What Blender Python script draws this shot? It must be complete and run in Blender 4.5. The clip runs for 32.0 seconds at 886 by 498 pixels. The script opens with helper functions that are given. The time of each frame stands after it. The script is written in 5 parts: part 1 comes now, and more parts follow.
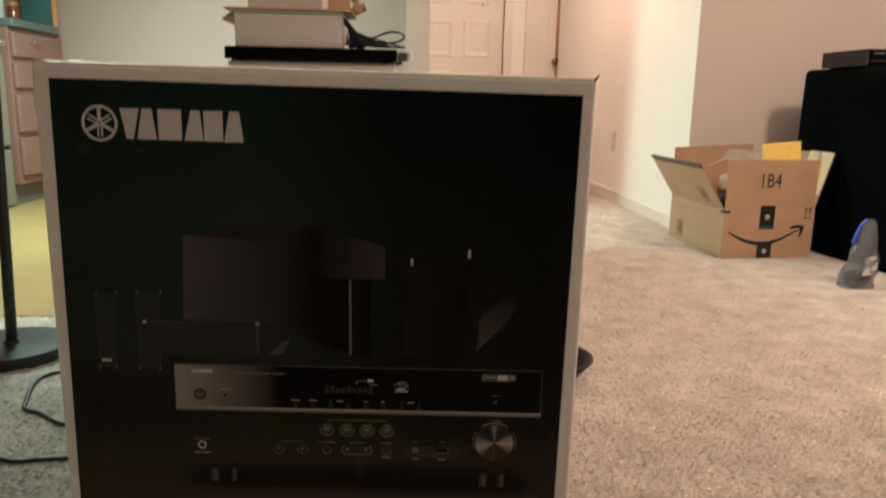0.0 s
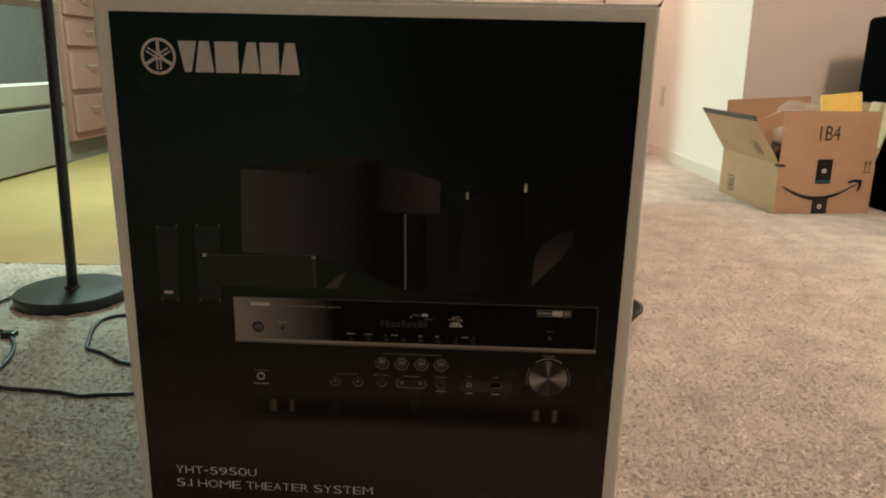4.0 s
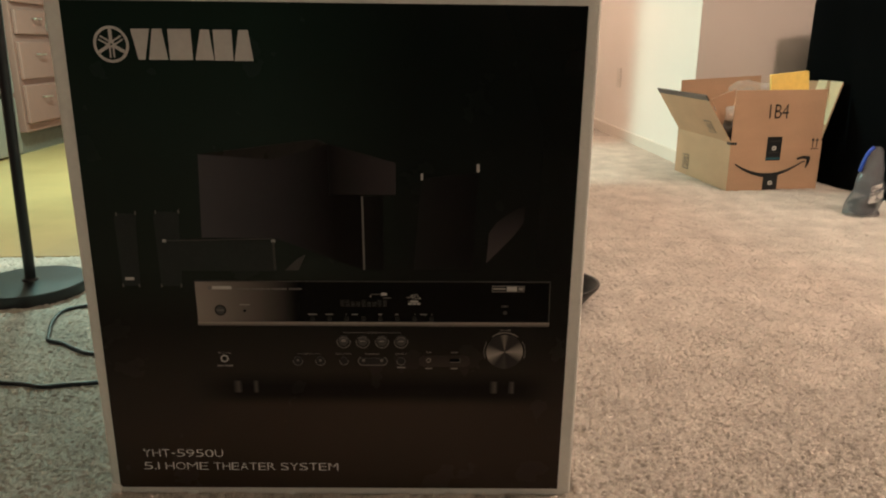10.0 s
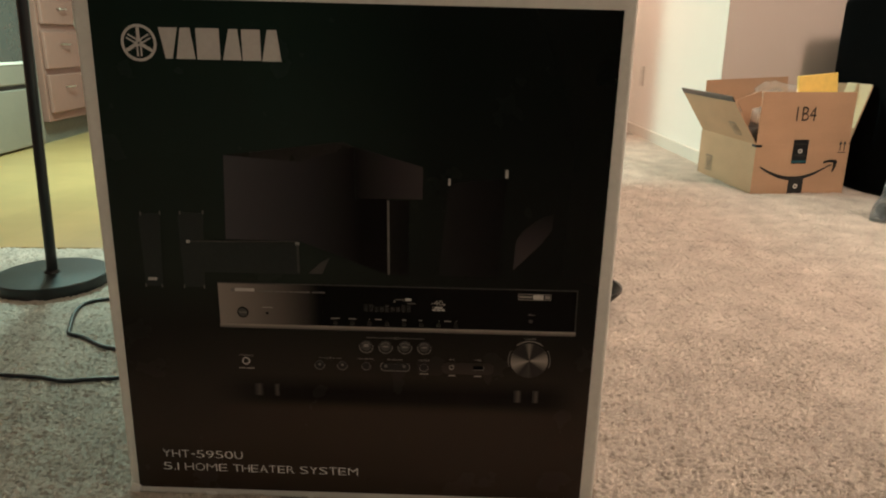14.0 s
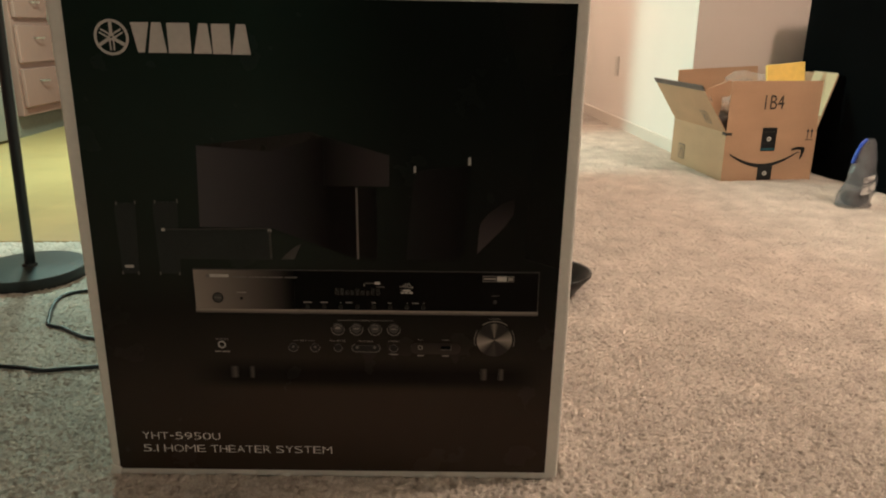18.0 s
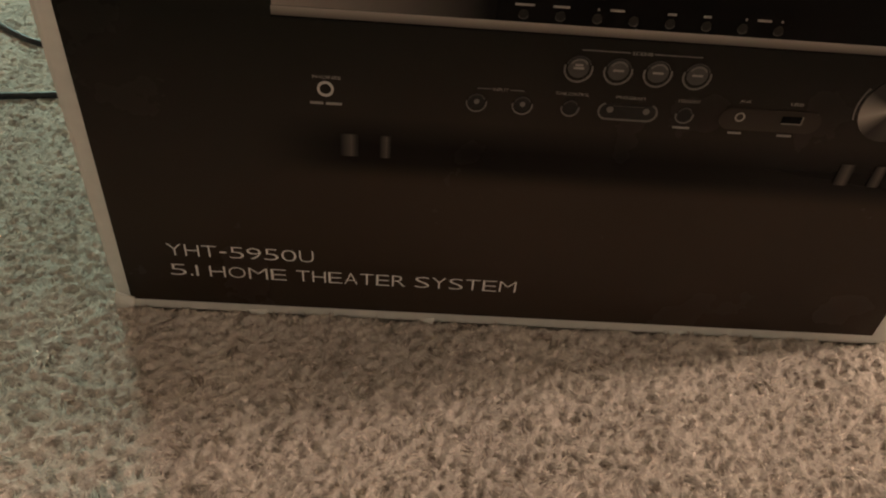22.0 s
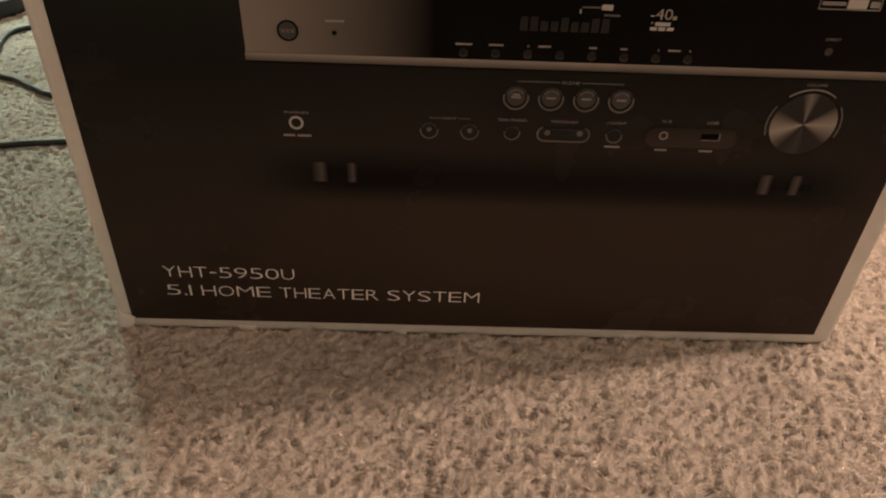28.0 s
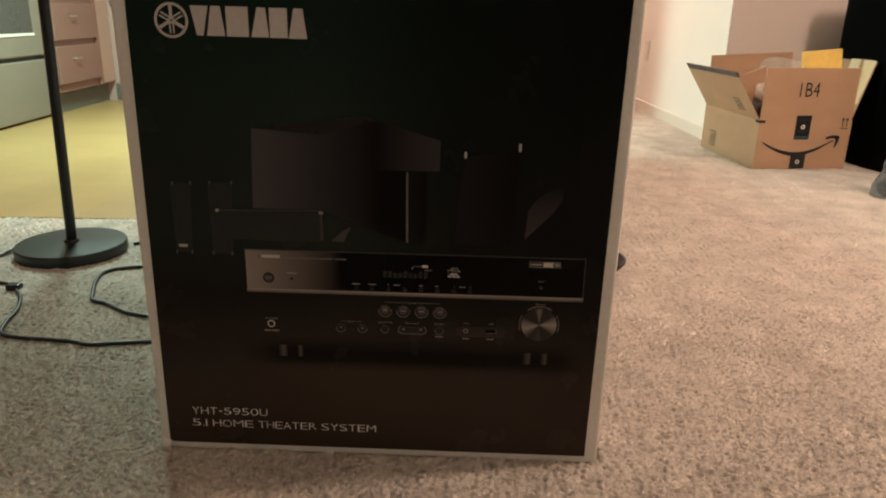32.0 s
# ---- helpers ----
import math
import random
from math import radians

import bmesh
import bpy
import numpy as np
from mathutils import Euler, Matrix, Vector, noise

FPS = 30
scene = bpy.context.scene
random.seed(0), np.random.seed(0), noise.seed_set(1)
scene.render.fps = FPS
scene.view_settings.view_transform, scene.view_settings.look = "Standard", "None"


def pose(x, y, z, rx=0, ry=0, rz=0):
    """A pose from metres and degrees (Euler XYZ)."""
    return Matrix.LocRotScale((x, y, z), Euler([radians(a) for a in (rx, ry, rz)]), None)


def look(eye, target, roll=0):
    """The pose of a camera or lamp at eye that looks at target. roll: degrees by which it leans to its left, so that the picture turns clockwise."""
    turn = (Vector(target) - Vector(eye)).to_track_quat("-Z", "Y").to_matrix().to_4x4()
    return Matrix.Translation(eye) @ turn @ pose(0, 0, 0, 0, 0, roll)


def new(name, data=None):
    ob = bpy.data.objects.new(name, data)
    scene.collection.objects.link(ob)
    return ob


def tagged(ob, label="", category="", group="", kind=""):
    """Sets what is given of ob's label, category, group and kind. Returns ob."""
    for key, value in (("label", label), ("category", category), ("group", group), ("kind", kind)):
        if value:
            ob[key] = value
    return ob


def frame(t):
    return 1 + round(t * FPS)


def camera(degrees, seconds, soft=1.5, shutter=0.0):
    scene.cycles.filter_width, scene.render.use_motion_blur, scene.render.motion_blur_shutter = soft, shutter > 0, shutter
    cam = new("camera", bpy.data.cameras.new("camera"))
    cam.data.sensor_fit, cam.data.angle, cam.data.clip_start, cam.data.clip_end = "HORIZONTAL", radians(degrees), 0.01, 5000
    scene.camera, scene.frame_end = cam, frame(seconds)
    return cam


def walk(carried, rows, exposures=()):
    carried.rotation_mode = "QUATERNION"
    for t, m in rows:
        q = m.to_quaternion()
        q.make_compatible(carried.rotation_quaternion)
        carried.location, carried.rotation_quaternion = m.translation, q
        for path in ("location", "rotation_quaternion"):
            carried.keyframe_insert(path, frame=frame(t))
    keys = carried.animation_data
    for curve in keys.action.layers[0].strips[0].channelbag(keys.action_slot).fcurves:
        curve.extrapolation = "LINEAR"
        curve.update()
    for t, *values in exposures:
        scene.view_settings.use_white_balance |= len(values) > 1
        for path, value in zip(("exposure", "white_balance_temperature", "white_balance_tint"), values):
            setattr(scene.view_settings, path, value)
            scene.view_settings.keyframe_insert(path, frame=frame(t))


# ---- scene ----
# the carton stands three degrees askew in the room, and the path is laid out from its front
cam = camera(63.3, 32.0, 2.0, 0.4)
ASKEW = pose(0, 0, 0, 0, 0, -3)
PATH = [
    (0, (0.136, -0.746, 0.57), (0.131, 1.213, 0.169), 1.2),
    (0.5, (0.133, -0.693, 0.547), (0.077, 1.238, 0.031), 1.0),
    (1, (0.115, -0.7, 0.553), (0.011, 1.233, 0.048), 0.2),
    (1.5, (0.112, -0.737, 0.557), (-0.036, 1.191, 0.046), 0.4),
    (2, (0.102, -0.697, 0.542), (-0.05, 1.233, 0.04), -0.0),
    (2.5, (0.097, -0.687, 0.538), (-0.046, 1.246, 0.045), -0.2),
    (3, (0.109, -0.7, 0.543), (-0.026, 1.235, 0.053), -0.2),
    (3.5, (0.116, -0.725, 0.539), (-0.015, 1.208, 0.04), 0.5),
    (5.5, (0.133, -0.787, 0.543), (0.065, 1.146, 0.034), 0.4),
    (6, (0.126, -0.775, 0.54), (0.068, 1.158, 0.03), 0.6),
    (6.5, (0.124, -0.754, 0.548), (0.066, 1.176, 0.026), 0.7),
    (7, (0.111, -0.734, 0.54), (0.055, 1.191, 0.0), 0.6),
    (7.5, (0.123, -0.766, 0.548), (0.072, 1.159, 0.01), 0.2),
    (8, (0.134, -0.787, 0.547), (0.098, 1.141, 0.015), -0.1),
    (8.5, (0.133, -0.784, 0.547), (0.109, 1.145, 0.022), 0.1),
    (9, (0.134, -0.785, 0.546), (0.113, 1.146, 0.027), 0.3),
    (9.5, (0.134, -0.783, 0.543), (0.114, 1.147, 0.017), 0.2),
    (10, (0.132, -0.774, 0.54), (0.113, 1.15, -0.004), 0.0),
    (10.5, (0.13, -0.774, 0.544), (0.104, 1.147, -0.009), 0.0),
    (11, (0.123, -0.761, 0.54), (0.077, 1.157, -0.024), 0.2),
    (11.5, (0.116, -0.735, 0.539), (0.069, 1.183, -0.026), 0.6),
    (12, (0.111, -0.702, 0.542), (0.065, 1.218, -0.016), 0.8),
    (12.5, (0.109, -0.71, 0.536), (0.049, 1.205, -0.039), 0.8),
    (13, (0.115, -0.716, 0.546), (0.04, 1.197, -0.032), 0.2),
    (13.5, (0.113, -0.724, 0.55), (0.038, 1.192, -0.017), 0.2),
    (14, (0.12, -0.758, 0.549), (0.058, 1.161, -0.011), 0.8),
    (14.5, (0.129, -0.785, 0.55), (0.092, 1.137, -0.001), 1.3),
    (16.5, (0.107, -0.751, 0.545), (0.071, 1.168, -0.016), 2.0),
    (17, (0.119, -0.769, 0.557), (0.106, 1.158, 0.021), 2.3),
    (17.5, (0.135, -0.795, 0.554), (0.135, 1.126, -0.001), 0.7),
    (18, (0.139, -0.793, 0.551), (0.126, 1.12, -0.03), 0.5),
    (18.5, (0.131, -0.802, 0.56), (0.121, 1.11, -0.027), 0.6),
    (19, (0.117, -0.809, 0.563), (0.107, 1.099, -0.038), 0.7),
    (19.5, (0.109, -0.777, 0.558), (0.079, 1.103, -0.125), 0.6),
    (20, (0.051, -0.643, 0.519), (0.013, 1.14, -0.386), 1.7),
    (20.5, (-0.018, -0.509, 0.452), (-0.018, 1.152, -0.663), 3.4),
    (21, (-0.055, -0.422, 0.407), (-0.017, 1.168, -0.806), 3.9),
    (21.5, (-0.073, -0.375, 0.377), (-0.007, 1.183, -0.875), 4.5),
    (22, (-0.076, -0.372, 0.38), (0.002, 1.172, -0.889), 5.0),
    (22.5, (-0.079, -0.382, 0.379), (-0.015, 1.167, -0.885), 5.1),
    (23, (-0.078, -0.383, 0.38), (-0.02, 1.169, -0.88), 5.2),
    (23.5, (-0.081, -0.385, 0.383), (-0.033, 1.158, -0.889), 5.0),
    (24, (-0.08, -0.385, 0.382), (-0.037, 1.163, -0.884), 4.8),
    (24.5, (-0.082, -0.388, 0.385), (-0.041, 1.158, -0.884), 4.7),
    (26.5, (-0.074, -0.393, 0.384), (-0.054, 1.179, -0.852), 3.8),
    (27, (-0.063, -0.413, 0.393), (-0.029, 1.169, -0.83), 3.7),
    (27.5, (-0.049, -0.43, 0.401), (-0.016, 1.169, -0.799), 2.8),
    (28, (-0.042, -0.424, 0.399), (-0.009, 1.19, -0.782), 2.3),
    (28.5, (-0.026, -0.463, 0.417), (0.0, 1.179, -0.724), 1.9),
    (29, (0.018, -0.569, 0.462), (0.014, 1.14, -0.578), 0.9),
    (29.5, (0.067, -0.681, 0.516), (0.007, 1.124, -0.344), 0.2),
    (30, (0.095, -0.764, 0.533), (0.026, 1.092, -0.209), 1.3),
    (30.5, (0.1, -0.784, 0.535), (0.031, 1.096, -0.143), 0.5),
    (31, (0.104, -0.802, 0.547), (0.052, 1.09, -0.099), 0.3),
    (31.5, (0.104, -0.806, 0.551), (0.058, 1.097, -0.063), 0.8),
    (32, (0.105, -0.803, 0.556), (0.041, 1.094, -0.072), 1.1),
]
EXPOSURES = [(0, 0.0, 6420, 10), (0.9, 0.0, 6350, 4), (19.0, 0.02, 6350, 4), (20.0, 0.10, 6370, 5), (21.0, 0.04, 6500, 6), (22.0, 0.17, 6650, 9), (23.0, 0.33, 6750, 11), (26, 0.40, 6900, 14), (28, 0.38, 7000, 17), (29, 0.38, 6950, 16), (29.8, 0.22, 6850, 15), (30.6, 0.09, 6750, 14), (32, 0.05, 6700, 12)]
walk(cam, [(t, ASKEW @ look(eye, target, roll)) for t, eye, target, roll in PATH], EXPOSURES)

# ---- light ----
world = bpy.data.worlds.new("world")
scene.world = world
world.use_nodes = True
world.node_tree.nodes["Background"].inputs[0].default_value = (0.02, 0.02, 0.025, 1)
world.node_tree.nodes["Background"].inputs[1].default_value = 0.3


def area_lamp(name, at, size, watts, colour, towards):
    data = bpy.data.lights.new(name, "AREA")
    data.shape, data.size, data.size_y = "RECTANGLE", size[0], size[1]
    data.energy, data.color = watts, colour
    ob = new(name, data)
    ob.matrix_world = look(at, towards)
    return ob


def bulb(name, at, radius, watts, colour):
    data = bpy.data.lights.new(name, "POINT")
    data.shadow_soft_size, data.energy, data.color = radius, watts, colour
    ob = new(name, data)
    ob.location = at
    return ob


# unseen kitchen lamp set low to fit its shadows, hall ceiling lamp, the room's ceiling lamp, and an added fill behind
# the camera
area_lamp("kitchen_light", (-1.16, 2.17, 1.38), (0.30, 0.36), 61, (0.66, 1.0, 0.86), (-0.86, 2.39, 0.44))
bulb("hall_light", (0.74, 3.40, 2.25), 0.12, 46, (1.0, 0.72, 0.56))
bulb("ceiling_light", (1.95, 0.25, 2.15), 0.10, 108, (1.0, 0.755, 0.60))
# no known source: added to brighten the carton's front
bulb("room_light", (0.3, -2.6, 1.60), 0.12, 16, (1.0, 0.95, 0.78))


# ---- materials ----
def rgb(c):
    return (c[0], c[1], c[2], 1.0)


def surf(name, base, rough=0.6, vary=0.12, scale=6.0, fine=120.0, bump=0.15, metal=0.0, random_part=0.0, dark=None, stretch=(1, 1, 1), coat=0.0, depth=0.002, island=False, spec=0.5):
    """A surface with colour variation at two scales, and fine relief."""
    m = bpy.data.materials.new(name)
    m.use_nodes = True
    nt = m.node_tree
    N, L = nt.nodes, nt.links
    b = N["Principled BSDF"]
    b.inputs["Metallic"].default_value = metal
    b.inputs["Specular IOR Level"].default_value = spec
    b.inputs["Coat Weight"].default_value = coat
    tc = N.new("ShaderNodeTexCoord")
    mp = N.new("ShaderNodeMapping")
    mp.inputs["Scale"].default_value = stretch
    L.new(tc.outputs["Object"], mp.inputs[0])
    big, small = N.new("ShaderNodeTexNoise"), N.new("ShaderNodeTexNoise")
    big.inputs["Scale"].default_value, big.inputs["Detail"].default_value = scale, 5
    small.inputs["Scale"].default_value, small.inputs["Detail"].default_value = fine, 3
    L.new(mp.outputs[0], big.inputs["Vector"])
    L.new(mp.outputs[0], small.inputs["Vector"])
    ramp = N.new("ShaderNodeValToRGB")
    lo = dark or tuple(v * (1 - vary * 1.6) for v in base)
    hi = tuple(min(1, v * (1 + vary)) for v in base)
    ramp.color_ramp.elements[0].position, ramp.color_ramp.elements[1].position = 0.3, 0.7
    ramp.color_ramp.elements[0].color, ramp.color_ramp.elements[1].color = rgb(lo), rgb(hi)
    mix = N.new("ShaderNodeMath")
    mix.operation = "MULTIPLY_ADD"
    mix.inputs[1].default_value = 0.45
    L.new(small.outputs[0], mix.inputs[0])
    half = N.new("ShaderNodeMath")
    half.operation = "MULTIPLY"
    half.inputs[1].default_value = 0.55
    L.new(big.outputs[0], half.inputs[0])
    L.new(half.outputs[0], mix.inputs[2])
    L.new(mix.outputs[0], ramp.inputs[0])
    colour = ramp.outputs[0]
    if random_part:
        hsv = N.new("ShaderNodeHueSaturation")
        if island:
            info = N.new("ShaderNodeNewGeometry")
            src = info.outputs["Random Per Island"]
        else:
            info = N.new("ShaderNodeObjectInfo")
            src = info.outputs["Random"]
        rng = N.new("ShaderNodeMapRange")
        rng.inputs["To Min"].default_value, rng.inputs["To Max"].default_value = 1 - random_part, 1 + random_part
        L.new(src, rng.inputs[0])
        L.new(rng.outputs[0], hsv.inputs["Value"])
        L.new(colour, hsv.inputs["Color"])
        colour = hsv.outputs[0]
    L.new(colour, b.inputs["Base Color"])
    rr = N.new("ShaderNodeMapRange")
    rr.inputs["To Min"].default_value, rr.inputs["To Max"].default_value = max(0.02, rough - 0.08), min(1, rough + 0.08)
    L.new(big.outputs[0], rr.inputs[0])
    L.new(rr.outputs[0], b.inputs["Roughness"])
    if bump:
        bp = N.new("ShaderNodeBump")
        bp.inputs["Strength"].default_value, bp.inputs["Distance"].default_value = bump, depth
        L.new(small.outputs[0], bp.inputs["Height"])
        L.new(bp.outputs[0], b.inputs["Normal"])
    return m


def fade(name, left, right, axis=0, start=0.0, end=1.0, rough=0.32):
    """A printed gradient along one axis of the thing's own coordinates."""
    m = bpy.data.materials.new(name)
    m.use_nodes = True
    N, L = m.node_tree.nodes, m.node_tree.links
    b = N["Principled BSDF"]
    b.inputs["Roughness"].default_value = rough
    b.inputs["Specular IOR Level"].default_value = 0.09
    tc, sep, rng, mix = N.new("ShaderNodeTexCoord"), N.new("ShaderNodeSeparateXYZ"), N.new("ShaderNodeMapRange"), N.new("ShaderNodeValToRGB")
    L.new(tc.outputs["Object"], sep.inputs[0])
    L.new(sep.outputs[axis], rng.inputs[0])
    rng.inputs["From Min"].default_value, rng.inputs["From Max"].default_value = start, end
    L.new(rng.outputs[0], mix.inputs[0])
    mix.color_ramp.elements[0].color, mix.color_ramp.elements[1].color = rgb(left), rgb(right)
    L.new(mix.outputs[0], b.inputs["Base Color"])
    return m


M = {
    "carpet": surf("carpet_backing", (0.43, 0.384, 0.342), 0.95, 0.2, 5, 160, 0.9, depth=0.006, spec=0.1),
    "pile_bed": surf("carpet_bed", (0.60, 0.535, 0.477), 0.9, 0.22, 11.0, 340, 0.9, depth=0.0022, spec=0.15),
    "pile": surf("carpet_pile", (0.70, 0.625, 0.556), 0.9, 0.13, 8.0, 450, 0.5, depth=0.0012, random_part=0.24, island=True, spec=0.15),
    "vinyl": surf("vinyl_floor", (0.42, 0.27, 0.112), 0.32, 0.08, 2.6, 9, 0.08, stretch=(0.6, 1.3, 1), depth=0.004),
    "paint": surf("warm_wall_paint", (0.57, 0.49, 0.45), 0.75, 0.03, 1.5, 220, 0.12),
    # same wall paint, with the kitchen wall's shade put into the colour
    "shaded_paint": surf("shaded_wall_paint", (0.42, 0.285, 0.257), 0.75, 0.03, 1.5, 220, 0.12),
    # same wall paint again, lightened to carry the brighter light in the hall
    "lit_paint": surf("lit_wall_paint", (0.86, 0.83, 0.79), 0.75, 0.03, 1.5, 220, 0.12),
    "ceiling": surf("ceiling_paint", (0.78, 0.76, 0.72), 0.9, 0.04, 3, 90, 0.35),
    "white": surf("white_gloss_paint", (0.76, 0.71, 0.65), 0.4, 0.03, 3, 90, 0.04),
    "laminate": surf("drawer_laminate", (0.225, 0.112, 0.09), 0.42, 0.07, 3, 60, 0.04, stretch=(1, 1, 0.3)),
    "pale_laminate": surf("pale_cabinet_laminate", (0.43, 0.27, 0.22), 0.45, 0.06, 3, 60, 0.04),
    "cream": surf("lit_flap_colour", (0.74, 0.66, 0.46), 0.7, 0.07, 8, 60, 0.2),
    "stile": surf("cabinet_wood", (0.27, 0.125, 0.085), 0.5, 0.16, 4, 60, 0.1, stretch=(4, 4, 0.5)),
    "toe": surf("toe_kick_vinyl", (0.13, 0.12, 0.10), 0.5, 0.2, 6, 60, 0.1),
    "counter": surf("teal_counter", (0.09, 0.125, 0.11), 0.35, 0.25, 20, 140, 0.03),
    "teal": surf("teal_board", (0.035, 0.10, 0.10), 0.5, 0.2, 6, 40, 0.05),
    "oak": surf("oak_trim", (0.45, 0.22, 0.09), 0.5, 0.2, 5, 60, 0.1, stretch=(4, 4, 0.5)),
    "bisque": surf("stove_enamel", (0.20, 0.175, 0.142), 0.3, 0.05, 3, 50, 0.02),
    "glass": surf("oven_glass", (0.05, 0.055, 0.05), 0.07, 0.05, 2, 40, 0.0, spec=0.9),
    "black": surf("black_plastic", (0.011, 0.011, 0.0115), 0.36, 0.2, 9, 160, 0.08, spec=0.35),
    "lamp": surf("black_powder_coat", (0.009, 0.010, 0.0115), 0.30, 0.2, 5, 400, 0.12),
    "cable": surf("cable_rubber", (0.012, 0.013, 0.018), 0.42, 0.2, 20, 200, 0.05),
    "cloth": surf("black_cloth", (0.0018, 0.0028, 0.0034), 0.95, 0.3, 4, 500, 0.5, spec=0.06),
    "chrome": surf("satin_metal", (0.62, 0.58, 0.52), 0.28, 0.06, 8, 90, 0.02, metal=1.0),
    "carton": surf("white_carton", (0.79, 0.785, 0.73), 0.6, 0.06, 9, 130, 0.12),
    "ink_white": surf("pale_ink", (0.58, 0.56, 0.53), 0.4, 0.06, 20, 200, 0.0),
    "ink_grey": surf("grey_ink", (0.17, 0.158, 0.146), 0.4, 0.1, 20, 200, 0.0),
    "ink_title": surf("bright_pale_ink", (0.90, 0.89, 0.86), 0.4, 0.05, 20, 200, 0.0),
    "ink_text": surf("light_grey_ink", (0.34, 0.315, 0.29), 0.4, 0.1, 20, 200, 0.0),
    "ink_mark": surf("soft_pale_ink", (0.58, 0.56, 0.53), 0.4, 0.06, 20, 200, 0.0),
    "ink_dim": surf("dim_grey_ink", (0.055, 0.052, 0.048), 0.36, 0.15, 30, 200, 0.0),
    "ink_dark": surf("charcoal_ink", (0.0230, 0.0215, 0.0185), 0.28, 0.2, 12, 200, 0.0, spec=0.17),
    "ink_speaker": surf("speaker_grey_ink", (0.030, 0.036, 0.033), 0.30, 0.1, 12, 200, 0.0, spec=0.12),
    "ink_black": surf("deep_black_ink", (0.0016, 0.0016, 0.0015), 0.24, 0.1, 20, 200, 0.0, spec=0.09),
    "kraft": surf("brown_cardboard", (0.47, 0.295, 0.185), 0.8, 0.09, 5, 140, 0.12, stretch=(1, 1, 3)),
    "kraft_edge": surf("cardboard_edge", (0.28, 0.17, 0.10), 0.9, 0.25, 60, 300, 0.4),
    "tape": surf("black_printed_tape", (0.012, 0.013, 0.014), 0.35, 0.3, 20, 90, 0.05),
    "tape_blue": surf("teal_tape_print", (0.02, 0.10, 0.13), 0.4, 0.2, 20, 90, 0.03),
    "envelope": surf("yellow_padded_paper", (0.93, 0.66, 0.17), 0.65, 0.08, 12, 60, 0.3),
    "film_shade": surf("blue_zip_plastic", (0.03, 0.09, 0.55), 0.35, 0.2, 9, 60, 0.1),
    "white_plastic": surf("white_plastic", (0.72, 0.70, 0.66), 0.35, 0.04, 8, 90, 0.03),
    "grey_card": surf("pale_grey_card", (0.52, 0.49, 0.46), 0.7, 0.05, 6, 90, 0.08),
    "brass": surf("dark_brass", (0.25, 0.16, 0.09), 0.4, 0.1, 20, 90, 0.02, metal=1.0),
    "amber": surf("amber_jar", (0.22, 0.06, 0.02), 0.2, 0.2, 20, 90, 0.0),
}


def clear_film(name, colour, alpha, rough=0.18):
    m = bpy.data.materials.new(name)
    m.use_nodes = True
    N, L = m.node_tree.nodes, m.node_tree.links
    b = N["Principled BSDF"]
    b.inputs["Base Color"].default_value = rgb(colour)
    b.inputs["Roughness"].default_value = rough
    tc, n, rng = N.new("ShaderNodeTexCoord"), N.new("ShaderNodeTexNoise"), N.new("ShaderNodeMapRange")
    n.inputs["Scale"].default_value = 28
    L.new(tc.outputs["Object"], n.inputs["Vector"])
    L.new(n.outputs[0], rng.inputs[0])
    rng.inputs["To Min"].default_value, rng.inputs["To Max"].default_value = alpha - 0.22, min(1, alpha + 0.2)
    L.new(rng.outputs[0], b.inputs["Alpha"])
    bp = N.new("ShaderNodeBump")
    bp.inputs["Strength"].default_value, bp.inputs["Distance"].default_value = 0.5, 0.004
    L.new(n.outputs[0], bp.inputs["Height"])
    L.new(bp.outputs[0], b.inputs["Normal"])
    return m


def soften(m, share):
    """Lets part of the light pass through thin yarn."""
    N, L = m.node_tree.nodes, m.node_tree.links
    b, out = N["Principled BSDF"], N["Material Output"]
    t, mix = N.new("ShaderNodeBsdfTranslucent"), N.new("ShaderNodeMixShader")
    L.new(b.inputs["Base Color"].links[0].from_socket, t.inputs["Color"])
    mix.inputs[0].default_value = share
    L.new(b.outputs[0], mix.inputs[1])
    L.new(t.outputs[0], mix.inputs[2])
    L.new(mix.outputs[0], out.inputs["Surface"])


soften(M["pile"], 0.35)
soften(M["pile_bed"], 0.05)


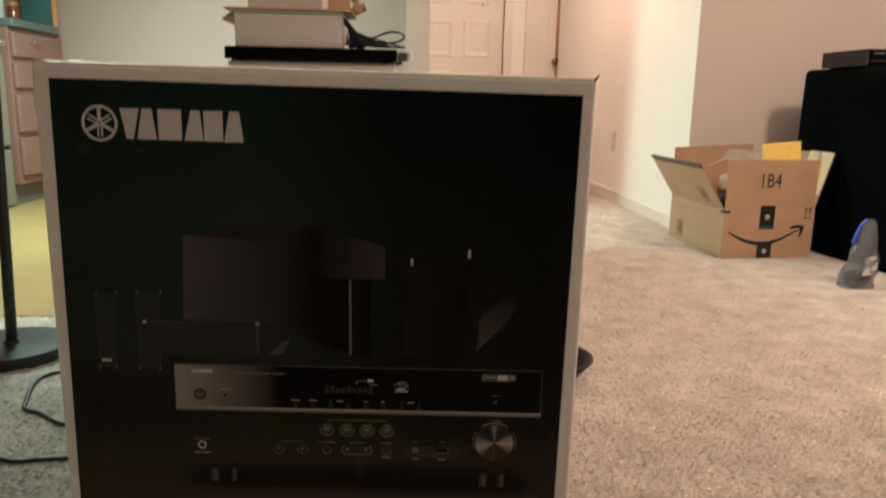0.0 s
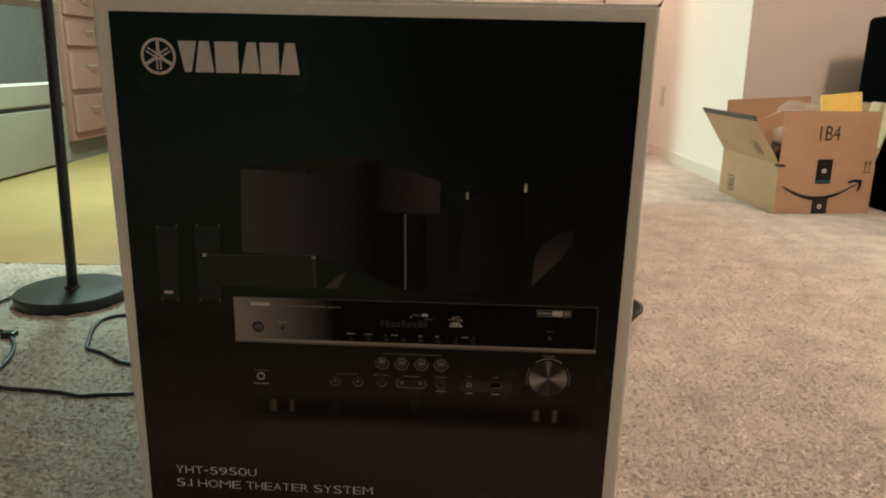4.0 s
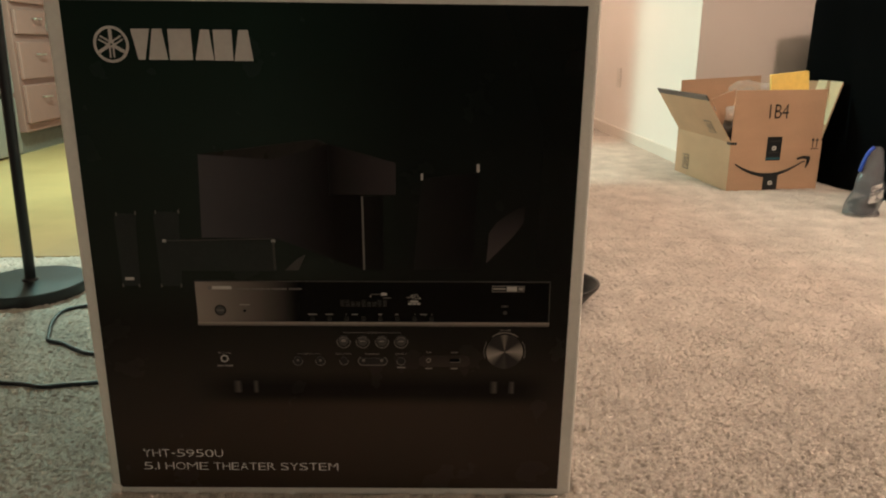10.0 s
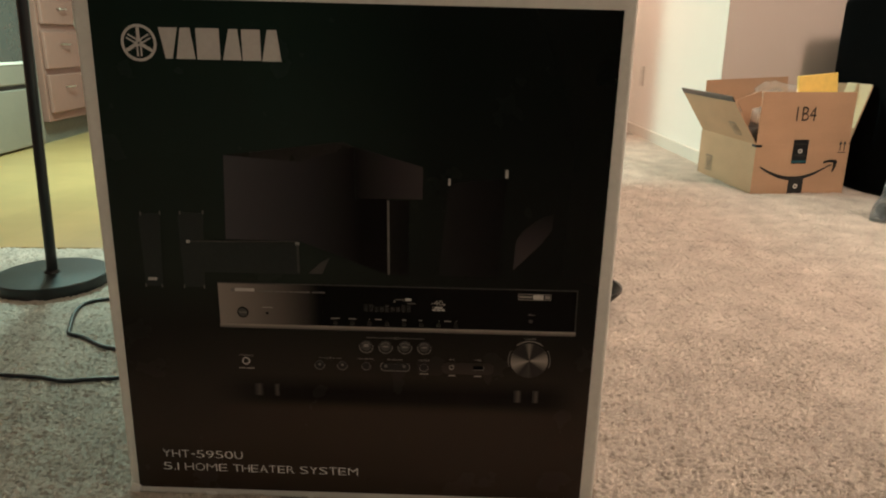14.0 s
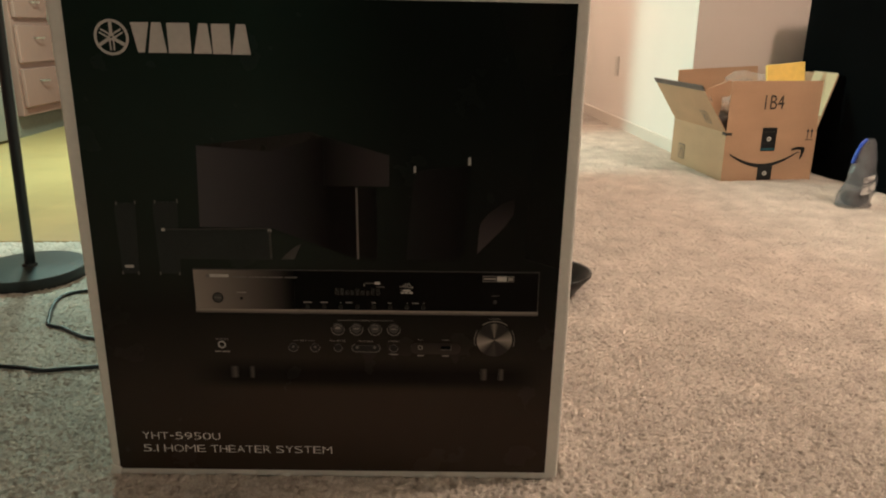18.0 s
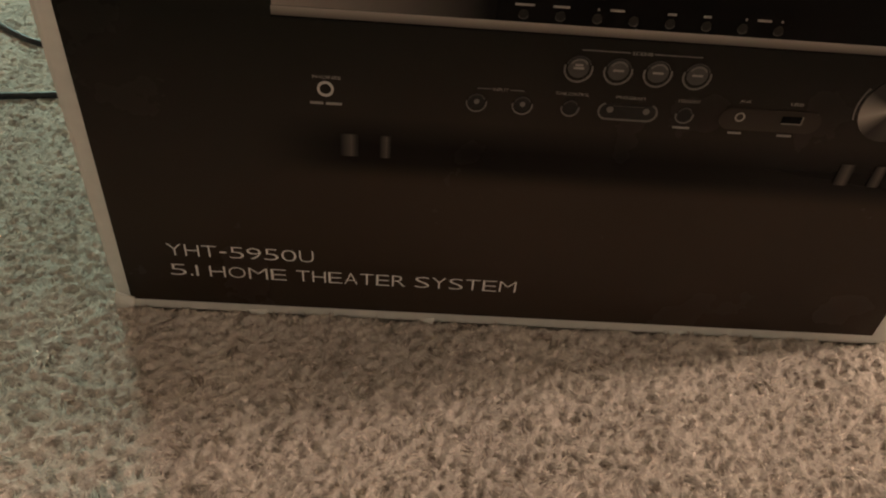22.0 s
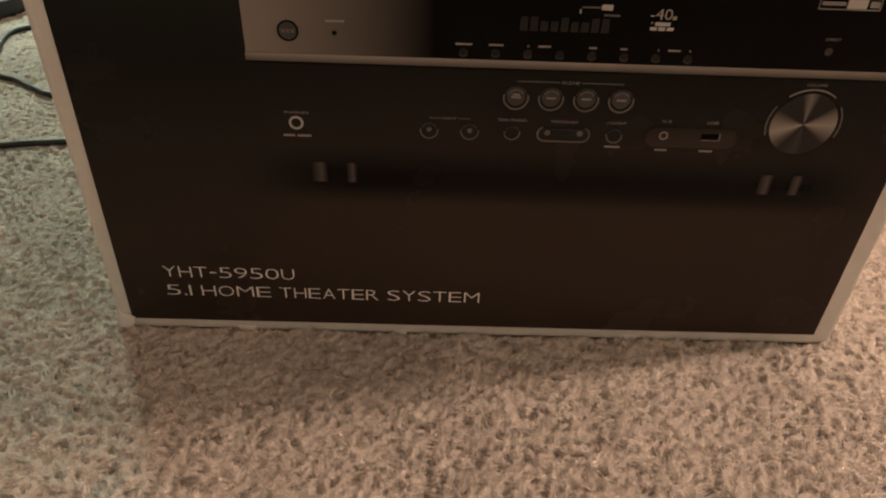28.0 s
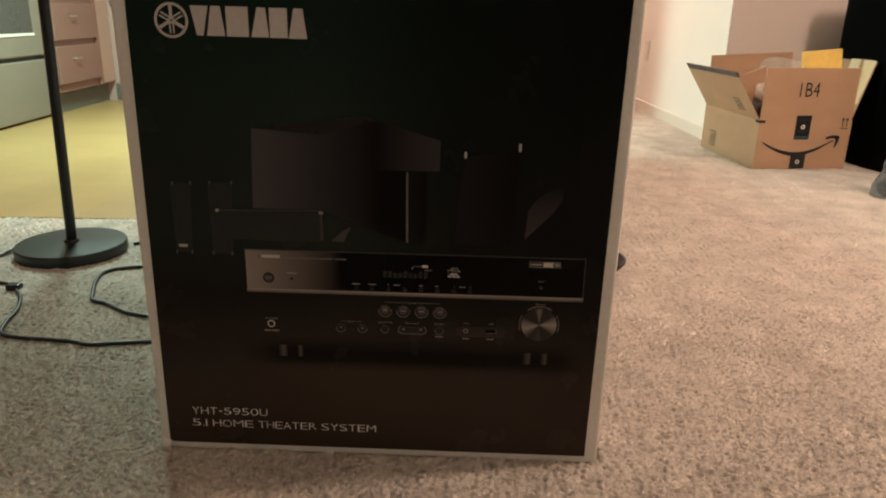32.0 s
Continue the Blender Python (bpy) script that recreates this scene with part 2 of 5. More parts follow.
def panel_print(name):
    """Black print: a greenish reflected haze painted in above, a dim brown printed floor below with the soft dark
    shadow of the printed receiver.
    """
    m = bpy.data.materials.new(name)
    m.use_nodes = True
    N, L = m.node_tree.nodes, m.node_tree.links
    b = N["Principled BSDF"]
    b.inputs["Specular IOR Level"].default_value = 0.13
    tc, sep = N.new("ShaderNodeTexCoord"), N.new("ShaderNodeSeparateXYZ")
    L.new(tc.outputs["Object"], sep.inputs[0])
    ramps = []
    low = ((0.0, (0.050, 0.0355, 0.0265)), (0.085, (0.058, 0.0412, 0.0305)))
    # upper stops hold the room's dim green reflection as colour
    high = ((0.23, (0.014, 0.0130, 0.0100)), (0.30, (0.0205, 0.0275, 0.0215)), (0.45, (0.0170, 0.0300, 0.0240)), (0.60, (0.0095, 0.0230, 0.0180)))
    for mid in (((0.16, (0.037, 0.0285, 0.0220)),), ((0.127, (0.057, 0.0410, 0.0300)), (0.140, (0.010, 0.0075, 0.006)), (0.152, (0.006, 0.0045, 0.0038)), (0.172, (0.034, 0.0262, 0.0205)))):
        ramp = N.new("ShaderNodeValToRGB")
        e = ramp.color_ramp.elements
        stops = low + mid + high
        while len(e) < len(stops):
            e.new(0.5)
        for k, (z, c) in enumerate(stops):
            e[k].position, e[k].color = z, rgb(c)
        L.new(sep.outputs[2], ramp.inputs[0])
        ramps.append(ramp)
    left, right, both, mix = N.new("ShaderNodeMapRange"), N.new("ShaderNodeMapRange"), N.new("ShaderNodeMath"), N.new("ShaderNodeMix")
    for node, a, c in ((left, -0.185, -0.11), (right, 0.262, 0.215)):
        node.interpolation_type = "SMOOTHSTEP"
        node.inputs["From Min"].default_value, node.inputs["From Max"].default_value = a, c
        L.new(sep.outputs[0], node.inputs[0])
    both.operation = "MULTIPLY"
    L.new(left.outputs[0], both.inputs[0])
    L.new(right.outputs[0], both.inputs[1])
    mix.data_type = "RGBA"
    L.new(both.outputs[0], mix.inputs["Factor"])
    L.new(ramps[0].outputs[0], mix.inputs[6])
    L.new(ramps[1].outputs[0], mix.inputs[7])
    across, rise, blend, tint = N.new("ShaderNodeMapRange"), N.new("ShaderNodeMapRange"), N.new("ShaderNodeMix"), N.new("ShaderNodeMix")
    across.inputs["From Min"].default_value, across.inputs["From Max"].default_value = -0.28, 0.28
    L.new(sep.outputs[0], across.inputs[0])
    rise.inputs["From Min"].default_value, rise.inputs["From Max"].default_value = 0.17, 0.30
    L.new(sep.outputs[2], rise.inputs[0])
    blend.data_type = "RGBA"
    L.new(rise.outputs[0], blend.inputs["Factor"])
    # second row: the painted haze is strong at the left, fading to the right
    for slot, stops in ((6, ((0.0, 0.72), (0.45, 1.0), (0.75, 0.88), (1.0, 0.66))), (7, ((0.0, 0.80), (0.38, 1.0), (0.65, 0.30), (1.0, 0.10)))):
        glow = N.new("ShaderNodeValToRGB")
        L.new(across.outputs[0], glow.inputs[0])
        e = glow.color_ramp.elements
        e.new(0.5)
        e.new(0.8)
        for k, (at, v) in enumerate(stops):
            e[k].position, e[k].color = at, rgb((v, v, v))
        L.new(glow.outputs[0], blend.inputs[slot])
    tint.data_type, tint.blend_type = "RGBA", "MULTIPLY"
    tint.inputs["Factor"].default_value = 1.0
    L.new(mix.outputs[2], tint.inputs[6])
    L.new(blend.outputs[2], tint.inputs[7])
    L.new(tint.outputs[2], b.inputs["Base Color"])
    n, rng = N.new("ShaderNodeTexNoise"), N.new("ShaderNodeMapRange")
    n.inputs["Scale"].default_value, n.inputs["Detail"].default_value = 14, 6
    L.new(tc.outputs["Object"], n.inputs["Vector"])
    rng.inputs["To Min"].default_value, rng.inputs["To Max"].default_value = 0.20, 0.32
    L.new(n.outputs[0], rng.inputs[0])
    L.new(rng.outputs[0], b.inputs["Roughness"])
    return m


def dial_print(name, x, z):
    """A printed picture of a brushed metal dial: bright and dark sectors round its centre."""
    m = bpy.data.materials.new(name)
    m.use_nodes = True
    N, L = m.node_tree.nodes, m.node_tree.links
    b = N["Principled BSDF"]
    b.inputs["Roughness"].default_value, b.inputs["Specular IOR Level"].default_value = 0.28, 0.2
    tc, off, sep, ang, rng, ramp = [N.new("ShaderNode" + k) for k in ("TexCoord", "VectorMath", "SeparateXYZ", "Math", "MapRange", "ValToRGB")]
    off.operation, off.inputs[1].default_value = "SUBTRACT", (x, 0, z)
    L.new(tc.outputs["Object"], off.inputs[0])
    L.new(off.outputs[0], sep.inputs[0])
    ang.operation = "ARCTAN2"
    L.new(sep.outputs[2], ang.inputs[0])
    L.new(sep.outputs[0], ang.inputs[1])
    rng.inputs["From Min"].default_value, rng.inputs["From Max"].default_value = -math.pi, math.pi
    L.new(ang.outputs[0], rng.inputs[0])
    L.new(rng.outputs[0], ramp.inputs[0])
    e = ramp.color_ramp.elements
    stops = ((0.0, 0.26), (0.05, 0.40), (0.11, 0.13), (0.16, 0.022), (0.25, 0.06), (0.29, 0.022), (0.39, 0.028), (0.43, 0.16), (0.5, 0.38), (0.56, 0.20), (0.61, 0.022), (0.71, 0.022), (0.755, 0.22), (0.80, 0.022), (0.92, 0.022), (1.0, 0.26))
    while len(e) < len(stops):
        e.new(0.5)
    for k, (at, v) in enumerate(stops):
        e[k].position, e[k].color = at, rgb((v, v * 0.9, v * 0.8))
    L.new(ramp.outputs[0], b.inputs["Base Color"])
    return m


def plank_tone(m, wide, long, share):
    """Gives every printed plank its own slightly lighter or darker tone."""
    N, L = m.node_tree.nodes, m.node_tree.links
    b = N["Principled BSDF"]
    src = b.inputs["Base Color"].links[0].from_socket
    tc, mp, br, mix = N.new("ShaderNodeTexCoord"), N.new("ShaderNodeMapping"), N.new("ShaderNodeTexBrick"), N.new("ShaderNodeMix")
    mp.inputs["Rotation"].default_value = (0, 0, radians(96))
    L.new(tc.outputs["Object"], mp.inputs[0])
    L.new(mp.outputs[0], br.inputs["Vector"])
    br.inputs["Scale"].default_value, br.inputs["Mortar Size"].default_value = 1.0, 0.0
    br.inputs["Brick Width"].default_value, br.inputs["Row Height"].default_value = long, wide
    br.inputs["Color1"].default_value, br.inputs["Color2"].default_value = rgb((1 - share,) * 3), rgb((1, 1, 1))
    mix.data_type, mix.blend_type = "RGBA", "MULTIPLY"
    mix.inputs["Factor"].default_value = 1.0
    L.new(src, mix.inputs[6])
    L.new(br.outputs["Color"], mix.inputs[7])
    L.new(mix.outputs[2], b.inputs["Base Color"])


plank_tone(M["vinyl"], 0.17, 1.25, 0.10)
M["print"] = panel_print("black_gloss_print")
M["film"] = clear_film("clear_pillow_film", (0.70, 0.68, 0.65), 0.26, 0.10)
M["bag"] = clear_film("grey_bag_film", (0.19, 0.195, 0.215), 0.55, 0.16)


# ---- mesh helpers ----
def mesh_of(bm, name, material, smooth=False):
    bmesh.ops.recalc_face_normals(bm, faces=bm.faces)
    me = bpy.data.meshes.new(name)
    bm.to_mesh(me)
    bm.free()
    me.materials.append(material)
    if smooth:
        for p in me.polygons:
            p.use_smooth = True
    return me


def part(name, bm, material, parent=None, label="", smooth=False, at=None):
    ob = new(name, mesh_of(bm, name, material, smooth))
    if parent is not None:
        ob.parent = parent
    if at is not None:
        ob.matrix_basis = at
    if label:
        tagged(ob, label)
    return ob


def thing(name, label, category, at=None, group="", kind=""):
    ob = new(name)
    ob.empty_display_size = 0.05
    if at is not None:
        ob.matrix_basis = at
    return tagged(ob, label, category, group, kind)


def slab(lo, hi, bevel=0.0, segments=2, bm=None):
    """A box between two corners, with rounded edges."""
    bm2 = bmesh.new()
    bmesh.ops.create_cube(bm2, size=1)
    for v in bm2.verts:
        v.co = Vector([(a + b) / 2 + c * (b - a) for a, b, c in zip(lo, hi, v.co)])
    if bevel:
        bmesh.ops.bevel(bm2, geom=list(bm2.edges), offset=bevel, segments=segments, affect="EDGES", profile=0.5)
    if bm is None:
        return bm2
    me = bpy.data.meshes.new("piece")
    bm2.to_mesh(me)
    bm2.free()
    bm.from_mesh(me)
    bpy.data.meshes.remove(me)
    return bm


def lathe(profile, steps=32, bm=None, centre=(0, 0, 0)):
    """A turned shape from (radius, height) pairs."""
    bm = bm or bmesh.new()
    rings = []
    for r, z in profile:
        if r < 1e-6:
            rings.append([bm.verts.new((centre[0], centre[1], centre[2] + z))])
        else:
            rings.append([bm.verts.new((centre[0] + r * math.cos(2 * math.pi * k / steps), centre[1] + r * math.sin(2 * math.pi * k / steps), centre[2] + z)) for k in range(steps)])
    for a, b in zip(rings, rings[1:]):
        for k in range(steps):
            q = [a[k % len(a)], a[(k + 1) % len(a)], b[(k + 1) % len(b)], b[k % len(b)]]
            q = list(dict.fromkeys(q))
            if len(q) > 2:
                bm.faces.new(q)
    return bm


def glide(points, steps=8):
    """A smooth line through points."""
    p = [Vector(q) for q in points]
    p = [2 * p[0] - p[1]] + p + [2 * p[-1] - p[-2]]
    out = []
    for a, b, c, d in zip(p, p[1:], p[2:], p[3:]):
        for k in range(steps):
            t = k / steps
            out.append(0.5 * (2 * b + (c - a) * t + (2 * a - 5 * b + 4 * c - d) * t * t + (3 * b - a - 3 * c + d) * t**3))
    return out + [p[-2]]


def tube(points, radius, sides=10, bm=None):
    bm = bm or bmesh.new()
    rings, side = [], None
    for k, p in enumerate(points):
        way = (points[min(k + 1, len(points) - 1)] - points[max(k - 1, 0)]).normalized()
        side = way.cross(Vector((0, 0, 1)) if abs(way.z) < 0.9 else Vector((1, 0, 0))).normalized()
        up = side.cross(way)
        rings.append([bm.verts.new(p + radius * (math.cos(2 * math.pi * j / sides) * side + math.sin(2 * math.pi * j / sides) * up)) for j in range(sides)])
    for a, b in zip(rings, rings[1:]):
        for j in range(sides):
            bm.faces.new((a[j], a[(j + 1) % sides], b[(j + 1) % sides], b[j]))
    bm.faces.new(rings[0][::-1])
    bm.faces.new(rings[-1])
    return bm


def plate(outline, front, back, bm=None):
    """An outline in x and z, given depth along y."""
    bm = bm or bmesh.new()
    a = [bm.verts.new((x, front, z)) for x, z in outline]
    b = [bm.verts.new((x, back, z)) for x, z in outline]
    bm.faces.new(a)
    bm.faces.new(b[::-1])
    for k in range(len(a)):
        j = (k + 1) % len(a)
        bm.faces.new((a[k], b[k], b[j], a[j]))
    return bm


def bar(x0, x1, z0, z1):
    return [(x0, z0), (x1, z0), (x1, z1), (x0, z1)]


def oval(x, z, rx, rz=None, steps=28, a0=0, a1=360):
    rz = rz or rx
    n = steps if a1 - a0 >= 360 else steps + 1
    return [(x + rx * math.cos(radians(a0 + (a1 - a0) * k / steps)), z + rz * math.sin(radians(a0 + (a1 - a0) * k / steps))) for k in range(n)]


def ring(x, z, r, w, front, back, steps=36, a0=0, a1=360, bm=None, squash=1.0):
    """A flat band round a centre."""
    bm = bm or bmesh.new()
    full = a1 - a0 >= 360
    n = steps if full else steps + 1
    loops = []
    for k in range(n):
        a = radians(a0 + (a1 - a0) * k / steps)
        c, s = math.cos(a), math.sin(a) * squash
        loops.append([bm.verts.new(q) for q in ((x + r * c, front, z + r * s), (x + (r - w) * c, front, z + (r - w) * s), (x + (r - w) * c, back, z + (r - w) * s), (x + r * c, back, z + r * s))])
    for k in range(n if full else n - 1):
        p, q = loops[k], loops[(k + 1) % n]
        for j in range(4):
            bm.faces.new((p[j], p[(j + 1) % 4], q[(j + 1) % 4], q[j]))
    if not full:
        bm.faces.new(loops[0])
        bm.faces.new(loops[-1][::-1])
    return bm


def words(text, x0, x1, z0, z1, y, thin=0.0):
    """Letters in Blender's own font, fitted between two corners on a plane of constant y, seen from -y."""
    cu = bpy.data.curves.new("text", "FONT")
    cu.body = text
    cu.resolution_u = 3
    cu.offset = -thin
    ob = new("text", cu)
    me = bpy.data.meshes.new_from_object(ob.evaluated_get(bpy.context.evaluated_depsgraph_get()))
    bpy.data.objects.remove(ob)
    bpy.data.curves.remove(cu)
    bm = bmesh.new()
    bm.from_mesh(me)
    bpy.data.meshes.remove(me)
    xs, ys = [v.co.x for v in bm.verts], [v.co.y for v in bm.verts]
    a, b, c, d = min(xs), max(xs), min(ys), max(ys)
    for v in bm.verts:
        v.co = Vector((x0 + (v.co.x - a) / (b - a) * (x1 - x0), y, z0 + (v.co.y - c) / (d - c) * (z1 - z0)))
    return bm


def structure(name, bm, material, label=""):
    return tagged(part(name, bm, material), label, "", "", "structure")


# ---- the room's shell ----
HALL_X, BACK_Y, KITCHEN_Y, KITCHEN_X, END_Y = 1.345, 2.43, 3.66, -2.55, 5.5
carpet = structure("floor", slab((-2.6, -8.0, -0.06), (3.7, 6.0, 0.0005)), M["carpet"], "beige cut-pile carpet over the whole floor")
structure("vinyl_floor", slab((-2.55, 1.075, -0.004), (0.2, 3.66, 0.008), 0.002), M["vinyl"], "glossy yellow vinyl kitchen floor")
structure("wall_kitchen", slab((-2.55, KITCHEN_Y, 0), (0.0755, KITCHEN_Y + 0.12, 2.44)), M["shaded_paint"], "kitchen wall, its shade put into the paint")
# wall end brought forward to keep kitchen light off the deeper hall wall
structure("wall_kitchen_end", slab((0.076, 2.80, 0), (0.1876, KITCHEN_Y + 0.1195, 2.44)), M["shaded_paint"], "end of the wall between kitchen and hall, in the shaded paint")
structure("wall_hall_left", slab((0.10, KITCHEN_Y + 0.12, 0), (0.1895, END_Y, 2.44)), M["lit_paint"])
structure("wall_hall_right", slab((HALL_X, BACK_Y + 0.003, 0), (HALL_X + 0.117, END_Y + 0.6, 2.44)), M["lit_paint"], "hall wall, its brighter light put into the paint")
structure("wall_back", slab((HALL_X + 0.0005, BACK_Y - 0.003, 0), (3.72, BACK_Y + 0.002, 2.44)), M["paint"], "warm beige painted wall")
structure("wall_right", slab((3.6, -8.0, 0), (3.72, BACK_Y, 2.44)), M["shaded_paint"])
structure("wall_front", slab((-2.67, -8.12, 0), (3.72, -8.0, 2.44)), M["shaded_paint"])
structure("wall_left", slab((-2.67, -8.0, 0), (-2.55, 3.78, 2.44)), M["shaded_paint"])
structure("ceiling", slab((-2.67, -8.12, 2.44), (3.72, 6.2, 2.52)), M["ceiling"])
structure("wall_end", slab((0.95, END_Y, 0), (1.06, END_Y + 0.12, 2.44)), M["lit_paint"])
bm = slab((0.0, END_Y, 2.05), (0.95, END_Y + 0.12, 2.44))
slab((-0.1, END_Y, 0), (0.12, END_Y + 0.12, 2.44), bm=bm)
slab((-0.1, END_Y + 0.5, 0), (1.5, END_Y + 0.6, 2.44), bm=bm)
structure("wall_hall_end", bm, M["lit_paint"])


def baseboard(name, lo, hi):
    return structure(name, slab(lo, hi, 0.004), M["white"], "white painted baseboard")


baseboard("baseboard_hall", (HALL_X - 0.013, BACK_Y - 0.013, -0.004), (HALL_X, END_Y, 0.064))
baseboard("baseboard_back", (HALL_X, BACK_Y - 0.013, -0.004), (3.6, BACK_Y, 0.064))


structure("baseboard_kitchen", slab((-1.85, KITCHEN_Y - 0.006, 0.008), (0.0750, KITCHEN_Y - 0.0005, 0.106), 0.002), M["toe"], "dark grey vinyl cove base")


# ---- hall: panelled door, casing, door standing ajar, wall plate ----
def panel_door(name, x0, x1, y, label):
    door = thing(name, label, "door", kind="structure")
    part("leaf", slab((x0, y, 0.012), (x1, y + 0.035, 2.03), 0.002), M["white"], door)
    w = x1 - x0
    for a, b in ((0.14, 0.45), (0.55, 0.86)):
        for z0, z1 in ((0.22, 0.83), (0.94, 1.25), (1.37, 1.90)):
            bm = bmesh.new()
            xa, xb = x0 + a * w, x0 + b * w
            lo = [bm.verts.new(q) for q in ((xa, y - 0.001, z0), (xb, y - 0.001, z0), (xb, y - 0.001, z1), (xa, y - 0.001, z1))]
            mid = [bm.verts.new(q) for q in ((xa + 0.02, y - 0.009, z0 + 0.02), (xb - 0.02, y - 0.009, z0 + 0.02), (xb - 0.02, y - 0.009, z1 - 0.02), (xa + 0.02, y - 0.009, z1 - 0.02))]
            inn = [bm.verts.new(q) for q in ((xa + 0.045, y - 0.003, z0 + 0.045), (xb - 0.045, y - 0.003, z0 + 0.045), (xb - 0.045, y - 0.003, z1 - 0.045), (xa + 0.045, y - 0.003, z1 - 0.045))]
            for p, q in ((lo, mid), (mid, inn)):
                for k in range(4):
                    bm.faces.new((p[k], p[(k + 1) % 4], q[(k + 1) % 4], q[k]))
            bm.faces.new(inn)
            part("panel", bm, M["white"], door)
    return door


door = panel_door("door_1", 0.125, 0.879, END_Y + 0.03, "white six-panel hall door, closed")
part("peephole", lathe([(0, 0), (0.009, 0), (0.009, 0.006), (0, 0.008)], 14), M["brass"], door, at=pose(0.70, END_Y + 0.03, 1.37, 90))
bm = slab((0.883, END_Y - 0.012, 0), (0.95, END_Y, 2.12), 0.004)
structure("trim_door", bm, M["white"], "white door casing")
ajar = thing("door_2", "white flush door standing ajar beside the hall wall", "door", kind="structure")
part("leaf", slab((1.062, END_Y - 0.01, 0.012), (1.328, END_Y + 0.025, 2.03), 0.003), M["white"], ajar)
part("edge_strip", slab((1.262, END_Y - 0.016, 0.012), (1.306, END_Y - 0.0105, 2.03), 0.002), M["white"], ajar)
part("knob", lathe([(0, 0), (0.012, 0), (0.011, 0.03), (0.026, 0.042), (0.028, 0.055), (0.02, 0.068), (0, 0.07)], 18), M["brass"], ajar, "small dark brass knob", True, pose(1.312, END_Y - 0.01, 0.925, 90))
# the dark gap between door and wall, filled with a coloured strip
structure("trim_ajar", slab((1.331, END_Y - 0.03, 0), (1.3445, END_Y + 0.06, 2.1)), M["oak"], "brown strip standing for the dark gap beside the door")
plate_ob = thing("outlet_plate", "white wall outlet plate on the hall wall", "outlet")
part("cover", slab((HALL_X - 0.007, 3.592, 0.298), (HALL_X - 0.0005, 3.667, 0.413), 0.002), M["white_plastic"], plate_ob)
for z in (0.333, 0.382):
    part("socket", slab((HALL_X - 0.0095, 3.612, z - 0.016), (HALL_X - 0.0072, 3.647, z + 0.016), 0.001), M["white_plastic"], plate_ob)


# ---- kitchen ----
def drawer_cabinet():
    cab = thing("drawer_cabinet", "kitchen cabinet with four pinkish tan drawers", "cabinet")
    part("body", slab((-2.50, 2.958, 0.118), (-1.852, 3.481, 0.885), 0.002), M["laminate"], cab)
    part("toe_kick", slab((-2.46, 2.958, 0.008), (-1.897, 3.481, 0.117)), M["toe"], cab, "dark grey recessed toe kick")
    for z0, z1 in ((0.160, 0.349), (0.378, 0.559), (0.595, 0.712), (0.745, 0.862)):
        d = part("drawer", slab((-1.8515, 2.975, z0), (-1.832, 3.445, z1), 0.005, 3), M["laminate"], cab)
        zc = z0 + (z1 - z0) * 0.66
        bm = tube(glide([(-1.832, 3.130, zc), (-1.812, 3.135, zc), (-1.808, 3.163, zc), (-1.812, 3.191, zc), (-1.832, 3.196, zc)], 5), 0.0042, 8)
        part("handle", bm, M["chrome"], d, "thin bright bow handle", True)
    part("stile", slab((-1.8515, 3.449, 0.120), (-1.838, 3.4805, 0.884), 0.002), M["stile"], cab, "darker wood stile")
    return cab


drawer_cabinet()
low = thing("low_cabinet", "low pale pink cabinet beside the drawers", "cabinet")
part("body", slab((-2.50, 3.4825, 0.118), (-1.852, 3.655, 0.70), 0.002), M["pale_laminate"], low)
part("door", slab((-1.8515, 3.4835, 0.124), (-1.846, 3.652, 0.695), 0.002), M["pale_laminate"], low)
part("toe_kick", slab((-2.46, 3.4825, 0.008), (-1.897, 3.655, 0.117)), M["toe"], low, "dark grey recessed toe kick")
top = thing("countertop", "dark teal laminate countertop with a rounded front edge", "countertop")
part("slab", slab((-2.548, 2.953, 0.8855), (-1.822, 3.435, 0.925), 0.008, 3), M["counter"], top)
part("backsplash", slab((-2.5495, 3.03, 0.9255), (-2.53, 3.46, 1.02), 0.003), M["counter"], top)

board = thing("framed_board", "dark teal board in an orange oak frame on the counter", "board")
part("panel", slab((-2.020, 3.438, 0.928), (-1.855, 3.4570, 1.28), 0.001), M["teal"], board)
part("frame_bar", slab((-1.8545, 3.433, 0.926), (-1.832, 3.4615, 1.30), 0.003), M["oak"], board)
part("frame_bar", slab((-2.020, 3.433, 1.2805), (-1.855, 3.4615, 1.30), 0.003), M["oak"], board)

jar = thing("spice_jar", "amber brown jar standing on the counter", "jar", pose(-2.035, 3.385, 0.9255))
part("glass_body", lathe([(0, 0), (0.030, 0), (0.032, 0.01), (0.032, 0.085), (0.026, 0.10), (0.026, 0.105)], 24), M["amber"], jar, "", True)
part("lid", lathe([(0.0285, 0.10), (0.0285, 0.12), (0.026, 0.123), (0, 0.123)], 24), M["oak"], jar)
bottle = thing("white_bottle", "cream plastic bottle standing on the counter", "bottle", pose(-2.125, 3.39, 0.9255))
part("bottle_body", lathe([(0, 0), (0.036, 0), (0.04, 0.01), (0.04, 0.13), (0.02, 0.17), (0.016, 0.19), (0.016, 0.2)], 24), M["white_plastic"], bottle, "", True)
part("cap", lathe([(0.018, 0.195), (0.018, 0.225), (0, 0.228)], 20), M["white_plastic"], bottle)


